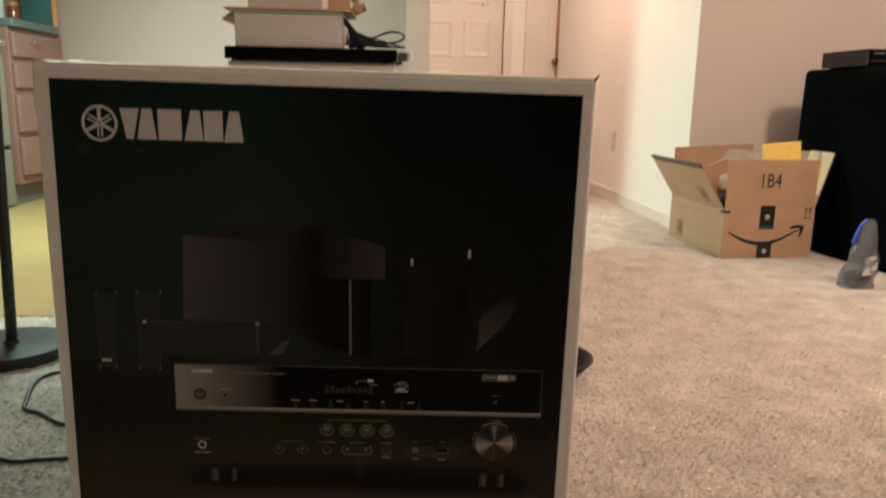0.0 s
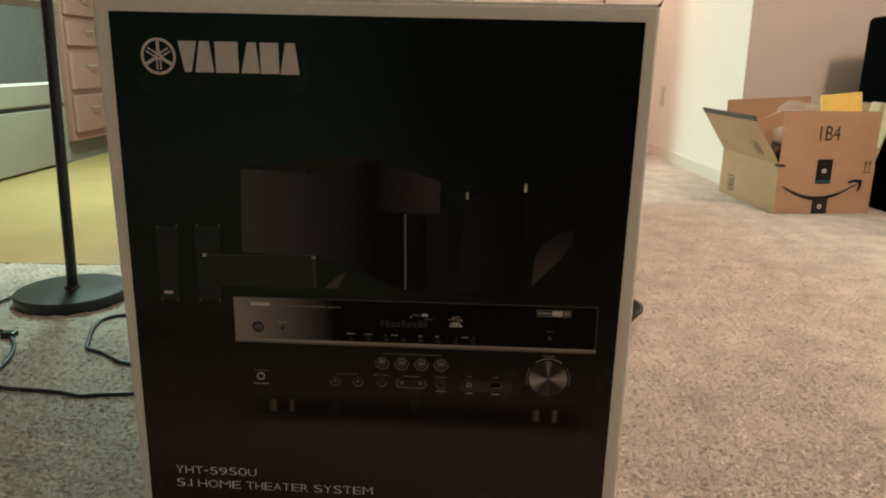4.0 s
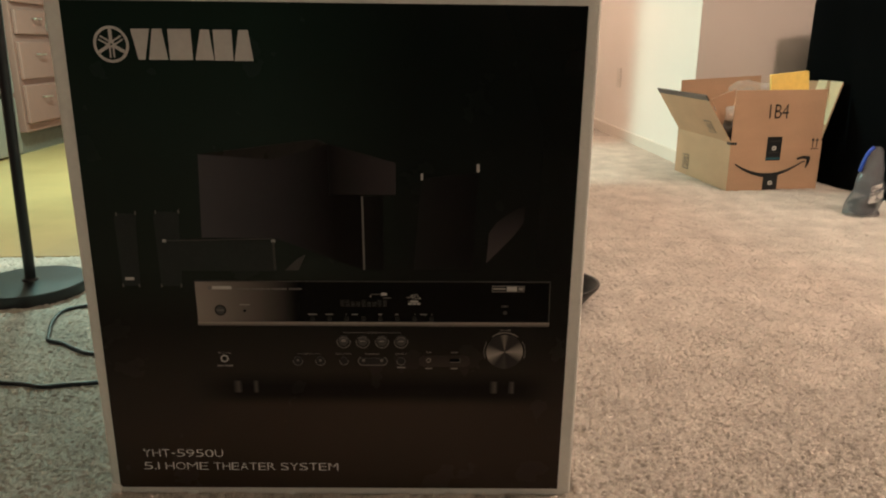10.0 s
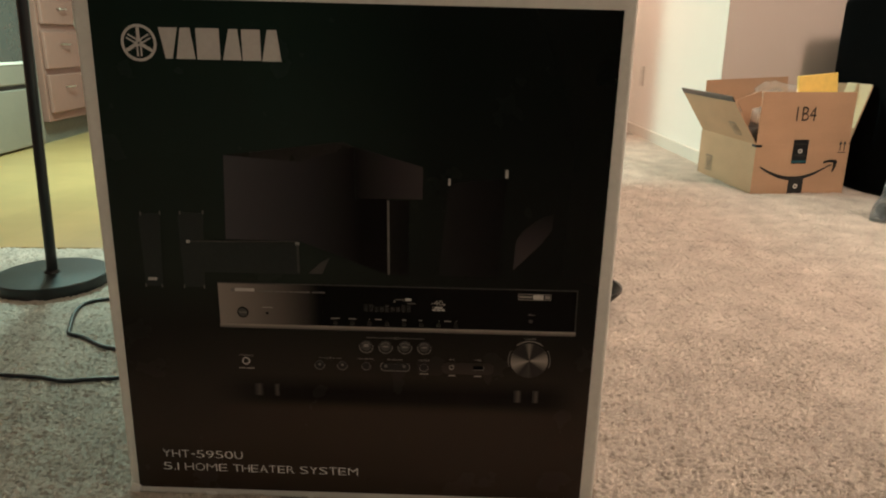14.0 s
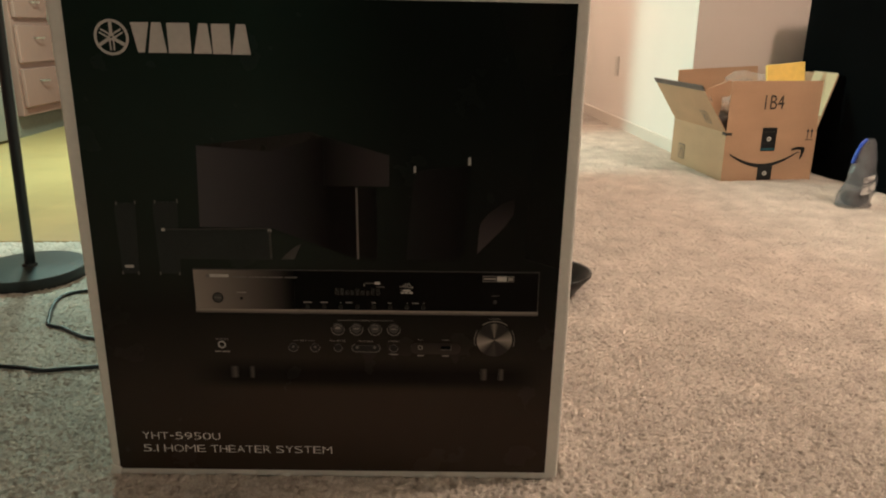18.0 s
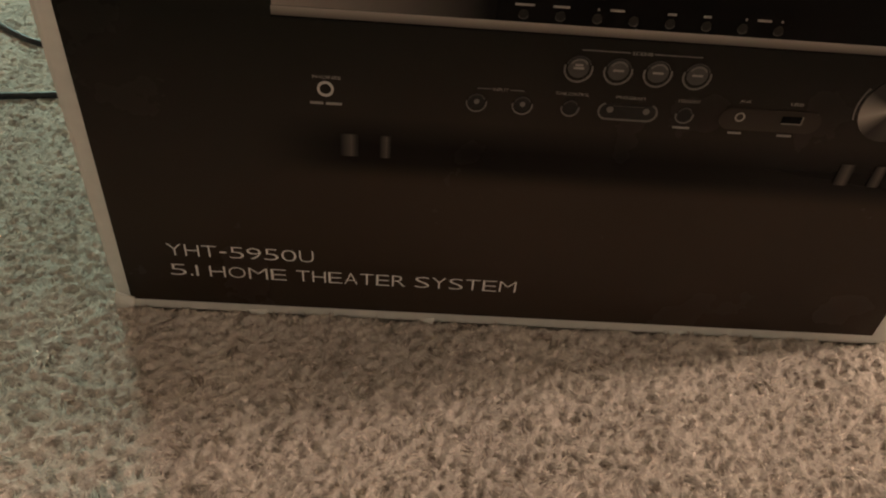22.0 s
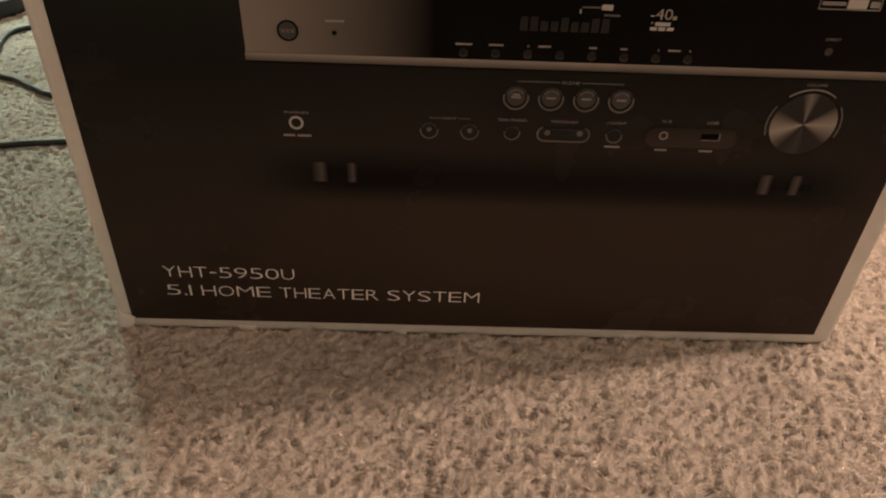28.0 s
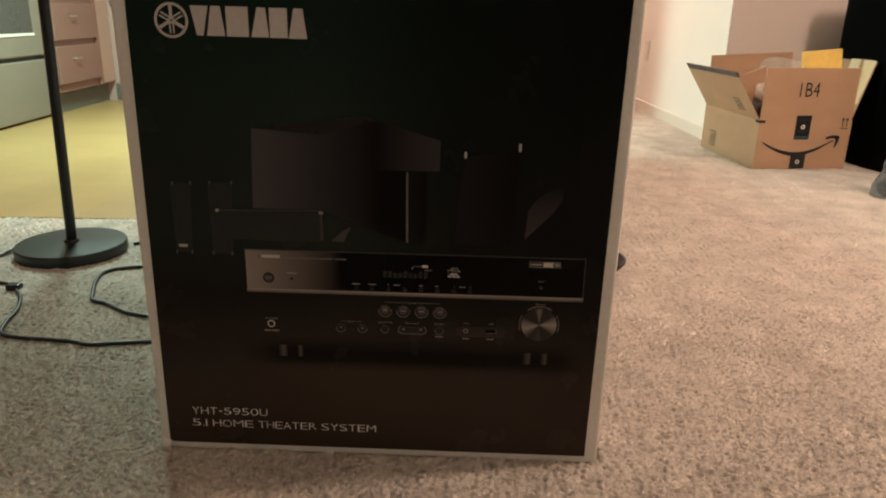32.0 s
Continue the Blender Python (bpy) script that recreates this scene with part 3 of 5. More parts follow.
def stove():
    st = thing("kitchen_range", "bisque enamel kitchen range with a wide oven window", "stove")
    y0, y1 = 2.187, 2.947
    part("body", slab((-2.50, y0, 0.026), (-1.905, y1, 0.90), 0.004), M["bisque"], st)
    # black colour gives the shadow strip under the range
    part("plinth", slab((-2.45, y0 + 0.02, 0.008), (-1.93, y1 - 0.02, 0.0255)), M["black"], st, "recessed plinth, black for the shadow under the range")
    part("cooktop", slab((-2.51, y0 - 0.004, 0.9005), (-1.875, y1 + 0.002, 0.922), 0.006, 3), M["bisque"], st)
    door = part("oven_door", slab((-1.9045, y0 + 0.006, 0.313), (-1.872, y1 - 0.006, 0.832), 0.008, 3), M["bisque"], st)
    part("window", slab((-1.8715, y0 + 0.09, 0.422), (-1.869, y1 - 0.105, 0.762), 0.001), M["glass"], door, "dark grey oven window glass")
    part("window_trim", slab((-1.873, y0 + 0.080, 0.7625), (-1.8685, y1 - 0.095, 0.770), 0.001), M["bisque"], door)
    part("window_rim", slab((-1.873, y0 + 0.080, 0.408), (-1.8685, y1 - 0.095, 0.4215), 0.001), M["white_plastic"], door)
    bm = tube([Vector((-1.84, y0 + 0.06, 0.802)), Vector((-1.84, y1 - 0.06, 0.802))], 0.013, 12)
    for y in (y0 + 0.09, y1 - 0.09):
        slab((-1.873, y - 0.015, 0.792), (-1.838, y + 0.015, 0.812), 0.003, bm=bm)
    part("door_handle", bm, M["white_plastic"], door, "", True)
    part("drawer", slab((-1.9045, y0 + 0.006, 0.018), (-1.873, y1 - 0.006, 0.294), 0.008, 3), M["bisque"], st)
    # black filler for the shade in the slot above the drawer
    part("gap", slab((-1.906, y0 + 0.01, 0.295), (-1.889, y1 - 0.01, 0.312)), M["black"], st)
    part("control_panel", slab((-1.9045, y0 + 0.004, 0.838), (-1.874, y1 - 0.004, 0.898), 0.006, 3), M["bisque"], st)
    for k in range(4):
        part("control_knob", lathe([(0, 0.03), (0.016, 0.03), (0.02, 0.024), (0.022, 0)], 18), M["black"], st, "", True, pose(-1.874, y0 + 0.12 + 0.17 * k, 0.868, 0, 90, 0))
    return st


stove()

# ---- floor lamp and its cord ----
lamp = thing("floor_lamp", "black metal floor lamp with a round flat base on the carpet", "lamp", pose(-0.774, 0.801, 0.001))
part("base", lathe([(0, -0.007), (0.118, -0.007), (0.120, -0.005), (0.120, 0.026), (0.1175, 0.0285), (0.02, 0.030), (0, 0.030)], 96), M["lamp"], lamp)
part("collar", lathe([(0.017, 0.029), (0.0165, 0.034), (0.012, 0.036)], 24), M["lamp"], lamp, "", True)
part("pole", lathe([(0.0115, 0.030), (0.0115, 1.60), (0.009, 1.61), (0, 1.61)], 24), M["lamp"], lamp, "", True, pose(0, 0, 0, 0, 1.8))


def cord(name, points, radius, label, z=0.006):
    ob = thing(name, label, "cable")
    part("cord", tube(glide([(p[0], p[1], z + (p[2] if len(p) > 2 else 0)) for p in points], 8), radius, 10), M["cable"], ob, "", True)
    return ob


a = cord("power_cord", [(-0.905, 0.79, 0.003), (-0.915, 0.735), (-0.897, 0.669), (-0.856, 0.612), (-0.824, 0.585), (-0.795, 0.574), (-0.743, 0.516), (-0.711, 0.447), (-0.699, 0.388), (-0.681, 0.343),
                        (-0.645, 0.327), (-0.594, 0.321), (-0.548, 0.314), (-0.511, 0.303), (-0.479, 0.308), (-0.433, 0.314), (-0.36, 0.33), (-0.28, 0.40)], 0.0036, "thin black cord winding over the carpet", 0.010)
part("clip", slab((-0.79, 0.548, 0.006), (-0.764, 0.57, 0.018), 0.003), M["black"], a)
cord("loose_cable", [(-0.40, 0.72), (-0.52, 0.70), (-0.603, 0.682), (-0.636, 0.655), (-0.630, 0.594), (-0.605, 0.525), (-0.592, 0.497), (-0.559, 0.480), (-0.526, 0.454), (-0.491, 0.433), (-0.42, 0.42), (-0.34, 0.45)], 0.0038, "black cable looped beside the carton", 0.010)
cord("lamp_lead", [(-0.652, 0.850), (-0.63, 0.86), (-0.56, 0.85), (-0.45, 0.86)], 0.0045, "black lead running from the lamp base", 0.010)

# ---- black bowl ----
bowl = thing("bowl", "small black plastic bowl lying on the carpet", "bowl", pose(0.397, 0.662, 0.0))
part("shell", lathe([(0, 0.004), (0.034, 0.004), (0.042, 0.010), (0.066, 0.038), (0.083, 0.056), (0.088, 0.058), (0.0875, 0.053), (0.071, 0.033), (0.047, 0.002), (0.036, -0.004), (0, -0.004)], 40), M["black"], bowl, "", True)

# ---- the big white carton with its printed front ----
carton = thing("speaker_carton", "large white cardboard carton with a glossy black printed front", "carton", ASKEW.copy())
X0, X1, TOP, DEEP = -0.2865, 0.2868, 0.5945, 0.72


def shoulder(bm):
    """The carton has sagged: its top rises a little towards one side."""
    for v in bm.verts:
        if v.co.z > 0.5:
            v.co.z += 0.0058 * (X1 - v.co.x) / (X1 - X0)
    return bm


bm = shoulder(slab((X0, 0.0, 0.003), (X1, DEEP, TOP), 0.004, 3))
bmesh.ops.subdivide_edges(bm, edges=[e for e in bm.edges if e.calc_length() > 0.3], cuts=14, use_grid_fill=True)
for v in bm.verts:
    if v.co.x > 0.2:
        v.co.x -= 0.0055 * (1 - v.co.z / TOP)
    if v.co.y > 0.01:
        bulge = noise.noise(v.co * 4.0) * 0.003
        v.co.x += bulge * (1 if v.co.x > 0 else -1)
        v.co.z += noise.noise(v.co * 6 + Vector((3, 1, 2))) * 0.002 if v.co.z > 0.5 else 0
body = part("body", bm, M["carton"], carton, "white cardboard sides with softly dented edges")
bm = slab((X0 + 0.003, 0.0012, TOP - 0.0015), (X1 - 0.003, DEEP / 2 - 0.001, TOP + 0.0016), 0.001)
bmesh.ops.subdivide_edges(bm, edges=[e for e in bm.edges if e.calc_length() > 0.1], cuts=24, use_grid_fill=True)
for v in shoulder(bm).verts:
    v.co.z += 0.0018 * min(1, max(0, v.co.y / 0.012)) * (0.75 + 0.5 * noise.noise(Vector((v.co.x * 9, v.co.y * 6, 2)))) * min(1, (X1 - v.co.x) / 0.12)
part("top_flap", bm, M["carton"], carton, "bulging white flap along the front edge")
part("top_flap", shoulder(slab((X0 + 0.003, DEEP / 2 + 0.001, TOP + 0.0005), (X1 - 0.003, DEEP - 0.002, TOP + 0.0030), 0.001)), M["carton"], carton)
part("tape", shoulder(slab((X0 + 0.002, DEEP / 2 - 0.03, TOP + 0.0044), (X1 - 0.002, DEEP / 2 + 0.03, TOP + 0.0048))), M["film"], carton, "clear packing tape")


def crumple(name, rows, material, parent, label, seed=0.0, rough=0.002):
    """A torn sheet between two edges, slightly creased and with real thickness."""
    bm = bmesh.new()
    (a, b), (c, d) = rows
    a, b, c, d = Vector(a), Vector(b), Vector(c), Vector(d)
    n = 9
    grids = []
    nrm = (b - a).cross(c - a).normalized()
    for off in (0.0, 0.0006):
        g = []
        for i in range(n):
            row = []
            for j in range(n):
                u, v = i / (n - 1), j / (n - 1)
                p = (a * (1 - v) + b * v) * (1 - u) + (c * (1 - v) + d * v) * u
                p = p + nrm * (off + rough * noise.noise(p * 90 + Vector((seed, 0, 0)))) + (b - a) * 0.10 * noise.noise(Vector((u * 7, seed, v))) * v
                row.append(bm.verts.new(p))
            g.append(row)
        grids.append(g)
    for g in grids:
        for i in range(n - 1):
            for j in range(n - 1):
                bm.faces.new((g[i][j], g[i + 1][j], g[i + 1][j + 1], g[i][j + 1]))
    edge = [(i, 0) for i in range(n)] + [(n - 1, j) for j in range(1, n)] + [(i, n - 1) for i in range(n - 2, -1, -1)] + [(0, j) for j in range(n - 2, 0, -1)]
    for k in range(len(edge)):
        (i, j), (p, q) = edge[k], edge[(k + 1) % len(edge)]
        bm.faces.new((grids[0][i][j], grids[0][p][q], grids[1][p][q], grids[1][i][j]))
    return part(name, bm, material, parent, label, True)


crumple("torn_tape", (((X0 - 0.0005, 0.004, TOP + 0.0065), (X0 - 0.005, 0.010, TOP + 0.002)), ((X0 - 0.0005, 0.004, 0.553), (X0 - 0.004, 0.014, 0.556))), M["carton"], carton, "crumpled torn paper tape at the upper corner", 2.0, 0.003)
crumple("torn_tape", (((X0, 0.001, TOP + 0.0072), (X0 + 0.05, 0.001, TOP + 0.0068)), ((X0 - 0.003, 0.05, TOP + 0.0095), (X0 + 0.05, 0.05, TOP + 0.0085))), M["carton"], carton, "", 5.0, 0.003)
crumple("torn_label", (((X0 - 0.001, 0.20, 0.30), (X0 - 0.013, 0.21, 0.295)), ((X0 - 0.001, 0.20, 0.235), (X0 - 0.010, 0.21, 0.225))), M["carton"], carton, "loose torn label on the side", 8.0, 0.003)
crumple("torn_corner", (((X0 + 0.001, -0.0012, 0.020), (X0 + 0.014, -0.0016, 0.0155)), ((X0 - 0.002, -0.0014, 0.001), (X0 + 0.012, -0.005, 0.003))), M["carton"], carton, "scuffed torn lower corner", 11.0, 0.003)
for x, w in ((-0.195, 0.016), (-0.07, 0.011), (0.11, 0.014)):
    crumple("scuff", (((x, -0.0008, 0.0085), (x + w, -0.0008, 0.0088)), ((x + 0.002, -0.0012, 0.0025), (x + w - 0.001, -0.0022, 0.0030))), M["carton"], carton, "", 20 * x, 0.0012)
bm = plate([(X1 - 0.005, TOP - 0.001), (X1 - 0.0005, TOP - 0.001), (X1 + 0.002, TOP + 0.0065), (X1 - 0.0015, TOP + 0.0025)], 0.001, 0.004)
part("flap_corner", bm, M["kraft_edge"], carton, "bent brown corner of a flap")

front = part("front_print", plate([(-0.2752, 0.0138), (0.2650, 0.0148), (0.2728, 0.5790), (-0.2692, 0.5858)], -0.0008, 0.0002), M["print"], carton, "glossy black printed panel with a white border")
F1, F2, F3 = -0.0011, -0.0014, -0.0017


def ink(name, outline, material, layer=F1, parent=front, label=""):
    return part(name, plate(outline, layer, -0.0007), material, parent, label)


# round emblem with three crossed bars, and six plain blocks
part("emblem_ring", ring(-0.2205, 0.5415, 0.0185, 0.0028, F1, -0.0007, 48), M["ink_white"], front, "pale printed ring")
for k in range(3):
    bm = bmesh.new()
    a = radians(90 + 120 * k)
    d, n = Vector((math.cos(a), 0, math.sin(a))), Vector((-math.sin(a), 0, math.cos(a)))
    for off, lo, hi, w in ((-0.0019, -0.0135, 0.004, 0.0008), (0.0019, -0.0135, 0.004, 0.0008), (0, 0.003, 0.0148, 0.0017)):
        c = [d * p + n * (off + q) for p, q in ((lo, -w), (hi, -w), (hi + (0.0012 if w > 0.001 else 0), 0), (hi, w), (lo, w))]
        plate([(-0.2205 + v.x, 0.5415 + v.z) for v in c], F1 - 0.00005 * k, -0.0007, bm)
    part("emblem_bar", bm, M["ink_white"], front)
# six solid blocks, each as wide and as high as one mark
for o in ([(-0.199, 0.557), (-0.1795, 0.557), (-0.1865, 0.5262), (-0.1935, 0.5262)], [(-0.1765, 0.557), (-0.1665, 0.557), (-0.1625, 0.5260), (-0.1825, 0.5260)], bar(-0.1605, -0.1365, 0.5257, 0.5567),
          [(-0.1265, 0.5562), (-0.1175, 0.5562), (-0.1145, 0.5255), (-0.1340, 0.5255)], bar(-0.1135, -0.0942, 0.5252, 0.5560), [(-0.0870, 0.5558), (-0.0772, 0.5558), (-0.0732, 0.5247), (-0.0932, 0.5247)]):
    ink("mark_block", o[::-1], M["ink_mark"])

# printed loudspeakers
sub_l = fade("sub_left_print", (0.075, 0.072, 0.077), (0.004, 0.003, 0.003), 0, -0.145, 0.005)
sub_r = fade("sub_right_print", (0.004, 0.004, 0.004), (0.052, 0.044, 0.045), 0, -0.005, 0.074)
tall = fade("tower_print", (0.015, 0.0140, 0.0140), (0.003, 0.003, 0.003), 0, 0.095, 0.165)
ink("printed_subwoofer", [(-0.145, 0.334), (-0.062, 0.333), (0.034, 0.297), (0.036, 0.383), (0.0, 0.383), (0.0, 0.438), (-0.141, 0.427)], sub_l)
ink("printed_subwoofer_top", [(-0.141, 0.4272), (-0.06, 0.4215), (0.0, 0.438), (-0.012, 0.4435)], M["ink_dark"], F2)
ink("printed_subwoofer_side", [(0.0005, 0.3832), (0.0725, 0.383), (0.073, 0.418), (0.0005, 0.4385)], sub_r)
ink("printed_edge", bar(0.0345, 0.0366, 0.297, 0.381), M["ink_grey"], F2)
ink("printed_column", bar(0.0372, 0.0580, 0.297, 0.3815), fade("column_print", (0.010, 0.009, 0.0085), (0.003, 0.003, 0.003), 0, 0.037, 0.058), F1)
ink("printed_speaker", bar(-0.188, -0.064, 0.295, 0.330), M["ink_speaker"], F2)
ink("printed_speaker_rim", [(-0.187, 0.3295), (-0.065, 0.332), (-0.065, 0.3332), (-0.187, 0.3310)], M["ink_dim"], F3)
ink("printed_rod", bar(-0.0665, -0.0640, 0.297, 0.331), M["ink_dim"], F3)
ink("printed_wedge", [(-0.054, 0.296), (-0.039, 0.296), (-0.030, 0.3145), (-0.040, 0.309)], M["ink_dim"], F2)
for x in (-0.1875, -0.0655):
    ink("printed_pin", bar(x - 0.0018, x + 0.0022, 0.3285, 0.3318), M["ink_white"], F3)
for x0, x1, zt in ((-0.241, -0.2155, 0.361), (-0.197, -0.1675, 0.363)):
    ink("printed_satellite", [(x0 + 0.001, 0.277), (x1 - 0.005, 0.277), (x1 - 0.001, zt), (x0 + 0.002, zt), (x0, zt - 0.006)], M["ink_speaker"])
    for x, z in ((x0 + 0.003, zt), (x1 - 0.001, zt + 0.001), (x0 + 0.001, 0.2775), (x1 - 0.006, 0.2775)):
        ink("printed_pin", bar(x - 0.0006, x + 0.0008, z - 0.0022, z + 0.0018), M["ink_grey"], F2)
ink("printed_badge", bar(-0.2365, -0.2265, 0.2838, 0.2872), M["ink_white"], F2)
ink("printed_tower", [(0.091, 0.297), (0.158, 0.297), (0.163, 0.408), (0.105, 0.401), (0.100, 0.392)], tall)
ink("printed_pin", bar(0.1002, 0.1028, 0.399, 0.4065), M["ink_white"], F2)
ink("printed_pin", bar(0.1608, 0.1640, 0.408, 0.4168), M["ink_white"], F2)
wing = fade("wing_print", (0.080, 0.066, 0.066), (0.006, 0.006, 0.006), 2, 0.305, 0.372)
ink("printed_wing", [(0.173, 0.305), (0.203, 0.3365), (0.2135, 0.352), (0.2145, 0.370), (0.2000, 0.364), (0.184, 0.352), (0.1755, 0.340)], wing)

# printed receiver
ink("receiver_fascia", bar(-0.1585, 0.2462, 0.2320, 0.2830), M["ink_black"])
ink("receiver_fade", bar(-0.1580, -0.040, 0.2340, 0.2827), fade("fascia_fade", (0.30, 0.258, 0.228), (0.002, 0.002, 0.002), 0, -0.156, -0.044), F2)
ink("receiver_rim", bar(-0.1585, 0.2462, 0.2824, 0.2834), M["ink_dim"], F3)
ink("receiver_rim", bar(0.2452, 0.2462, 0.2320, 0.2823), M["ink_dim"], F2)
ink("receiver_strip", bar(-0.1585, 0.2464, 0.2288, 0.2338), fade("strip_print", (0.10, 0.088, 0.078), (0.36, 0.32, 0.285), 2, 0.2288, 0.2335), F3)
ink("strip_shade", bar(-0.1585, 0.2464, 0.2278, 0.2287), M["ink_black"], F2)
ink("power_key", oval(-0.1312, 0.2480, 0.0055), M["ink_dim"], F3)
part("power_key_rim", ring(-0.1312, 0.2480, 0.0064, 0.0010, -0.0019, -0.0007), M["ink_black"], front)
for x in (-0.1340, -0.1312, -0.1284):
    ink("power_mark", bar(x - 0.0010, x + 0.0010, 0.2468, 0.2490), M["ink_grey"], -0.0019)
ink("small_writing", bar(-0.1085, -0.0972, 0.2541, 0.2553), M["ink_text"], -0.0019)
ink("sensor_dot", oval(-0.1034, 0.2475, 0.0014), M["ink_black"], -0.0019)
ink("maker_mark", oval(-0.1415, 0.2750, 0.0020, steps=16), M["ink_grey"], -0.0019)
ink("maker_bar", bar(-0.1385, -0.1165, 0.2734, 0.2770), M["ink_white"], -0.0019)
for x0, x1 in ((-0.1130, -0.0955), (-0.0935, -0.0790), (-0.0775, -0.0725), (-0.0710, -0.0535), (-0.0510, -0.0366)):
    ink("small_writing", bar(x0, x1, 0.2731, 0.2747), M["ink_grey"], -0.0019)
# the lit display: nine plain dotted cells in a row, level figures and small flags
for k in range(9):
    bm = bmesh.new()
    high = 7 if k in (0, 1, 4, 7, 8) else 5
    for i in range(4):
        for j in range(high):
            x, z = 0.0072 + 0.00607 * k + 0.00115 * i, 0.2528 + 0.00122 * j
            plate(bar(x, x + 0.00072, z, z + 0.00078), F2, -0.0007, bm)
    part("display_cell", bm, M["ink_dim"], front)
for x0, x1, z0, z1, m in ((0.0425, 0.0540, 0.2672, 0.2681, "ink_grey"), (0.0540, 0.0605, 0.2662, 0.2695, "ink_white"), (0.0560, 0.0655, 0.2627, 0.2638, "ink_grey"), (0.0412, 0.0424, 0.2638, 0.2665, "ink_text"),
                         (0.0845, 0.0885, 0.2553, 0.2573, "ink_white"), (0.0895, 0.0935, 0.2553, 0.2573, "ink_white"), (0.0945, 0.0985, 0.2553, 0.2573, "ink_white"), (0.0870, 0.0960, 0.2580, 0.2602, "ink_white"), (0.0843, 0.0858, 0.2590, 0.2602, "ink_grey")):
    ink("display_flag", bar(x0, x1, z0, z1), M[m], F2)
part("level_figures", words("-40", 0.0832, 0.0962, 0.2618, 0.2682, F2), M["ink_text"], front, "level figures on the display")
ink("display_flag", bar(0.0966, 0.0990, 0.2618, 0.2640), M["ink_text"], F2)
bm = plate(bar(0.1802, 0.2168, 0.2775, 0.2781), F2, -0.0007)
for x0, x1, z0, z1 in ((0.1802, 0.2168, 0.2710, 0.2716), (0.1802, 0.1807, 0.2716, 0.2775), (0.2163, 0.2168, 0.2716, 0.2775)):
    plate(bar(x0, x1, z0, z1), F2, -0.0007, bm)
part("badge_frame", bm, M["ink_text"], front)
ink("badge_block", bar(0.1967, 0.2083, 0.2720, 0.2771), M["ink_white"], F3)
ink("badge_block", bar(0.1816, 0.1955, 0.2736, 0.2756), M["ink_text"], F3)
ink("badge_block", bar(0.2100, 0.2155, 0.2728, 0.2764), M["ink_text"], F3)
for k in range(8):
    x = -0.0258 + 0.01957 * k
    ink("small_key", oval(x, 0.2383, 0.0026, steps=14), M["ink_dark"], F2)
    part("small_key_rim", ring(x, 0.2383, 0.0029, 0.0005, F3, -0.0007, 16, 200, 340), M["ink_dim"], front)
for x0, x1 in ((-0.0308, -0.0206), (-0.0107, -0.0018), (0.0128, 0.0138), (0.0194, 0.0270), (0.0500, 0.0548), (0.0692, 0.0733), (0.0918, 0.0928), (0.0982, 0.1057), (0.1111, 0.1121)):
    ink("small_writing", bar(x0, x1, 0.2426, 0.2438), M["ink_text"], F2)
part("small_writing", words("DIRECT", 0.1913, 0.2005, 0.2525, 0.2542, F2), M["ink_text"], front)
ink("small_key", oval(0.1955, 0.2457, 0.0024, steps=14), M["ink_dim"], F2)

# printed dial and lower keys
knob_x, knob_z = 0.1960, 0.1972
ink("volume_dial", oval(knob_x, knob_z, 0.0212, steps=48), dial_print("dial_print", knob_x, knob_z), F2)
for a0, a1, m in ((52, 128, "ink_text"), (150, 200, "ink_grey"), (-20, 32, "ink_grey")):
    part("dial_rim", ring(knob_x, knob_z, 0.0243, 0.0008, F2, -0.0007, 16, a0, a1), M[m], front)
part("volume_writing", words("VOLUME", 0.1894, 0.2026, 0.2233, 0.2252, F2), M["ink_text"], front)
for k in range(4):
    x = 0.0089 + 0.02226 * k
    ink("scene_key", oval(x, 0.2100, 0.0058), M["ink_dim"], F2)
    part("scene_key_rim", ring(x, 0.2094, 0.0082, 0.0010, F2, -0.0007, 28, 165, 375), M["ink_grey"], front)
    part("scene_key_rim", ring(x, 0.2097, 0.0072, 0.0006, F2, -0.0007, 24, 20, 160), M["ink_dim"], front)
    part("scene_key_sheen", ring(x, 0.2100, 0.0055, 0.0009, F3, -0.0007, 16, 30, 150), M["ink_grey"], front)
    ink("key_mark", bar(x - 0.0030, x + 0.0030, 0.2094, 0.2106), M["ink_text"], F3)
    if k == 0:
        ink("key_mark", bar(x - 0.0022, x + 0.0022, 0.2112, 0.2124), M["ink_text"], F3)
part("writing", words("SCENE", 0.0365, 0.0480, 0.2196, 0.2216, F2), M["ink_text"], front)
for x0, x1 in ((0.0090, 0.0355), (0.0490, 0.0757)):
    ink("rule", bar(x0, x1, 0.2203, 0.2208), M["ink_grey"], F2)
part("writing", words("INPUT", -0.0371, -0.0280, 0.1930, 0.1949, F2), M["ink_text"], front)
for x0, x1 in ((-0.0456, -0.0380), (-0.0270, -0.0191)):
    ink("rule", bar(x0, x1, 0.1937, 0.1941), M["ink_grey"], F2)
for x, r in ((-0.0455, 0.0061), (-0.0191, 0.0061), (0.0085, 0.0054), (0.0753, 0.0054)):
    ink("round_key", oval(x, 0.1856, r * 0.8), M["ink_dark"], F2)
    part("round_key_rim", ring(x, 0.1850, r, 0.0008, F2, -0.0007, 24, 170, 370), M["ink_grey"], front)
    part("round_key_sheen", ring(x, 0.1856, r * 0.8, 0.0006, F3, -0.0007, 24, 20, 160), M["ink_dim"], front)
    if r > 0.006:
        ink("key_mark", oval(x, 0.1858, 0.0016, steps=12), M["ink_grey"], F3)
part("writing", words("TONE CONTROL", -0.0014, 0.0178, 0.1932, 0.1951, F2), M["ink_text"], front)
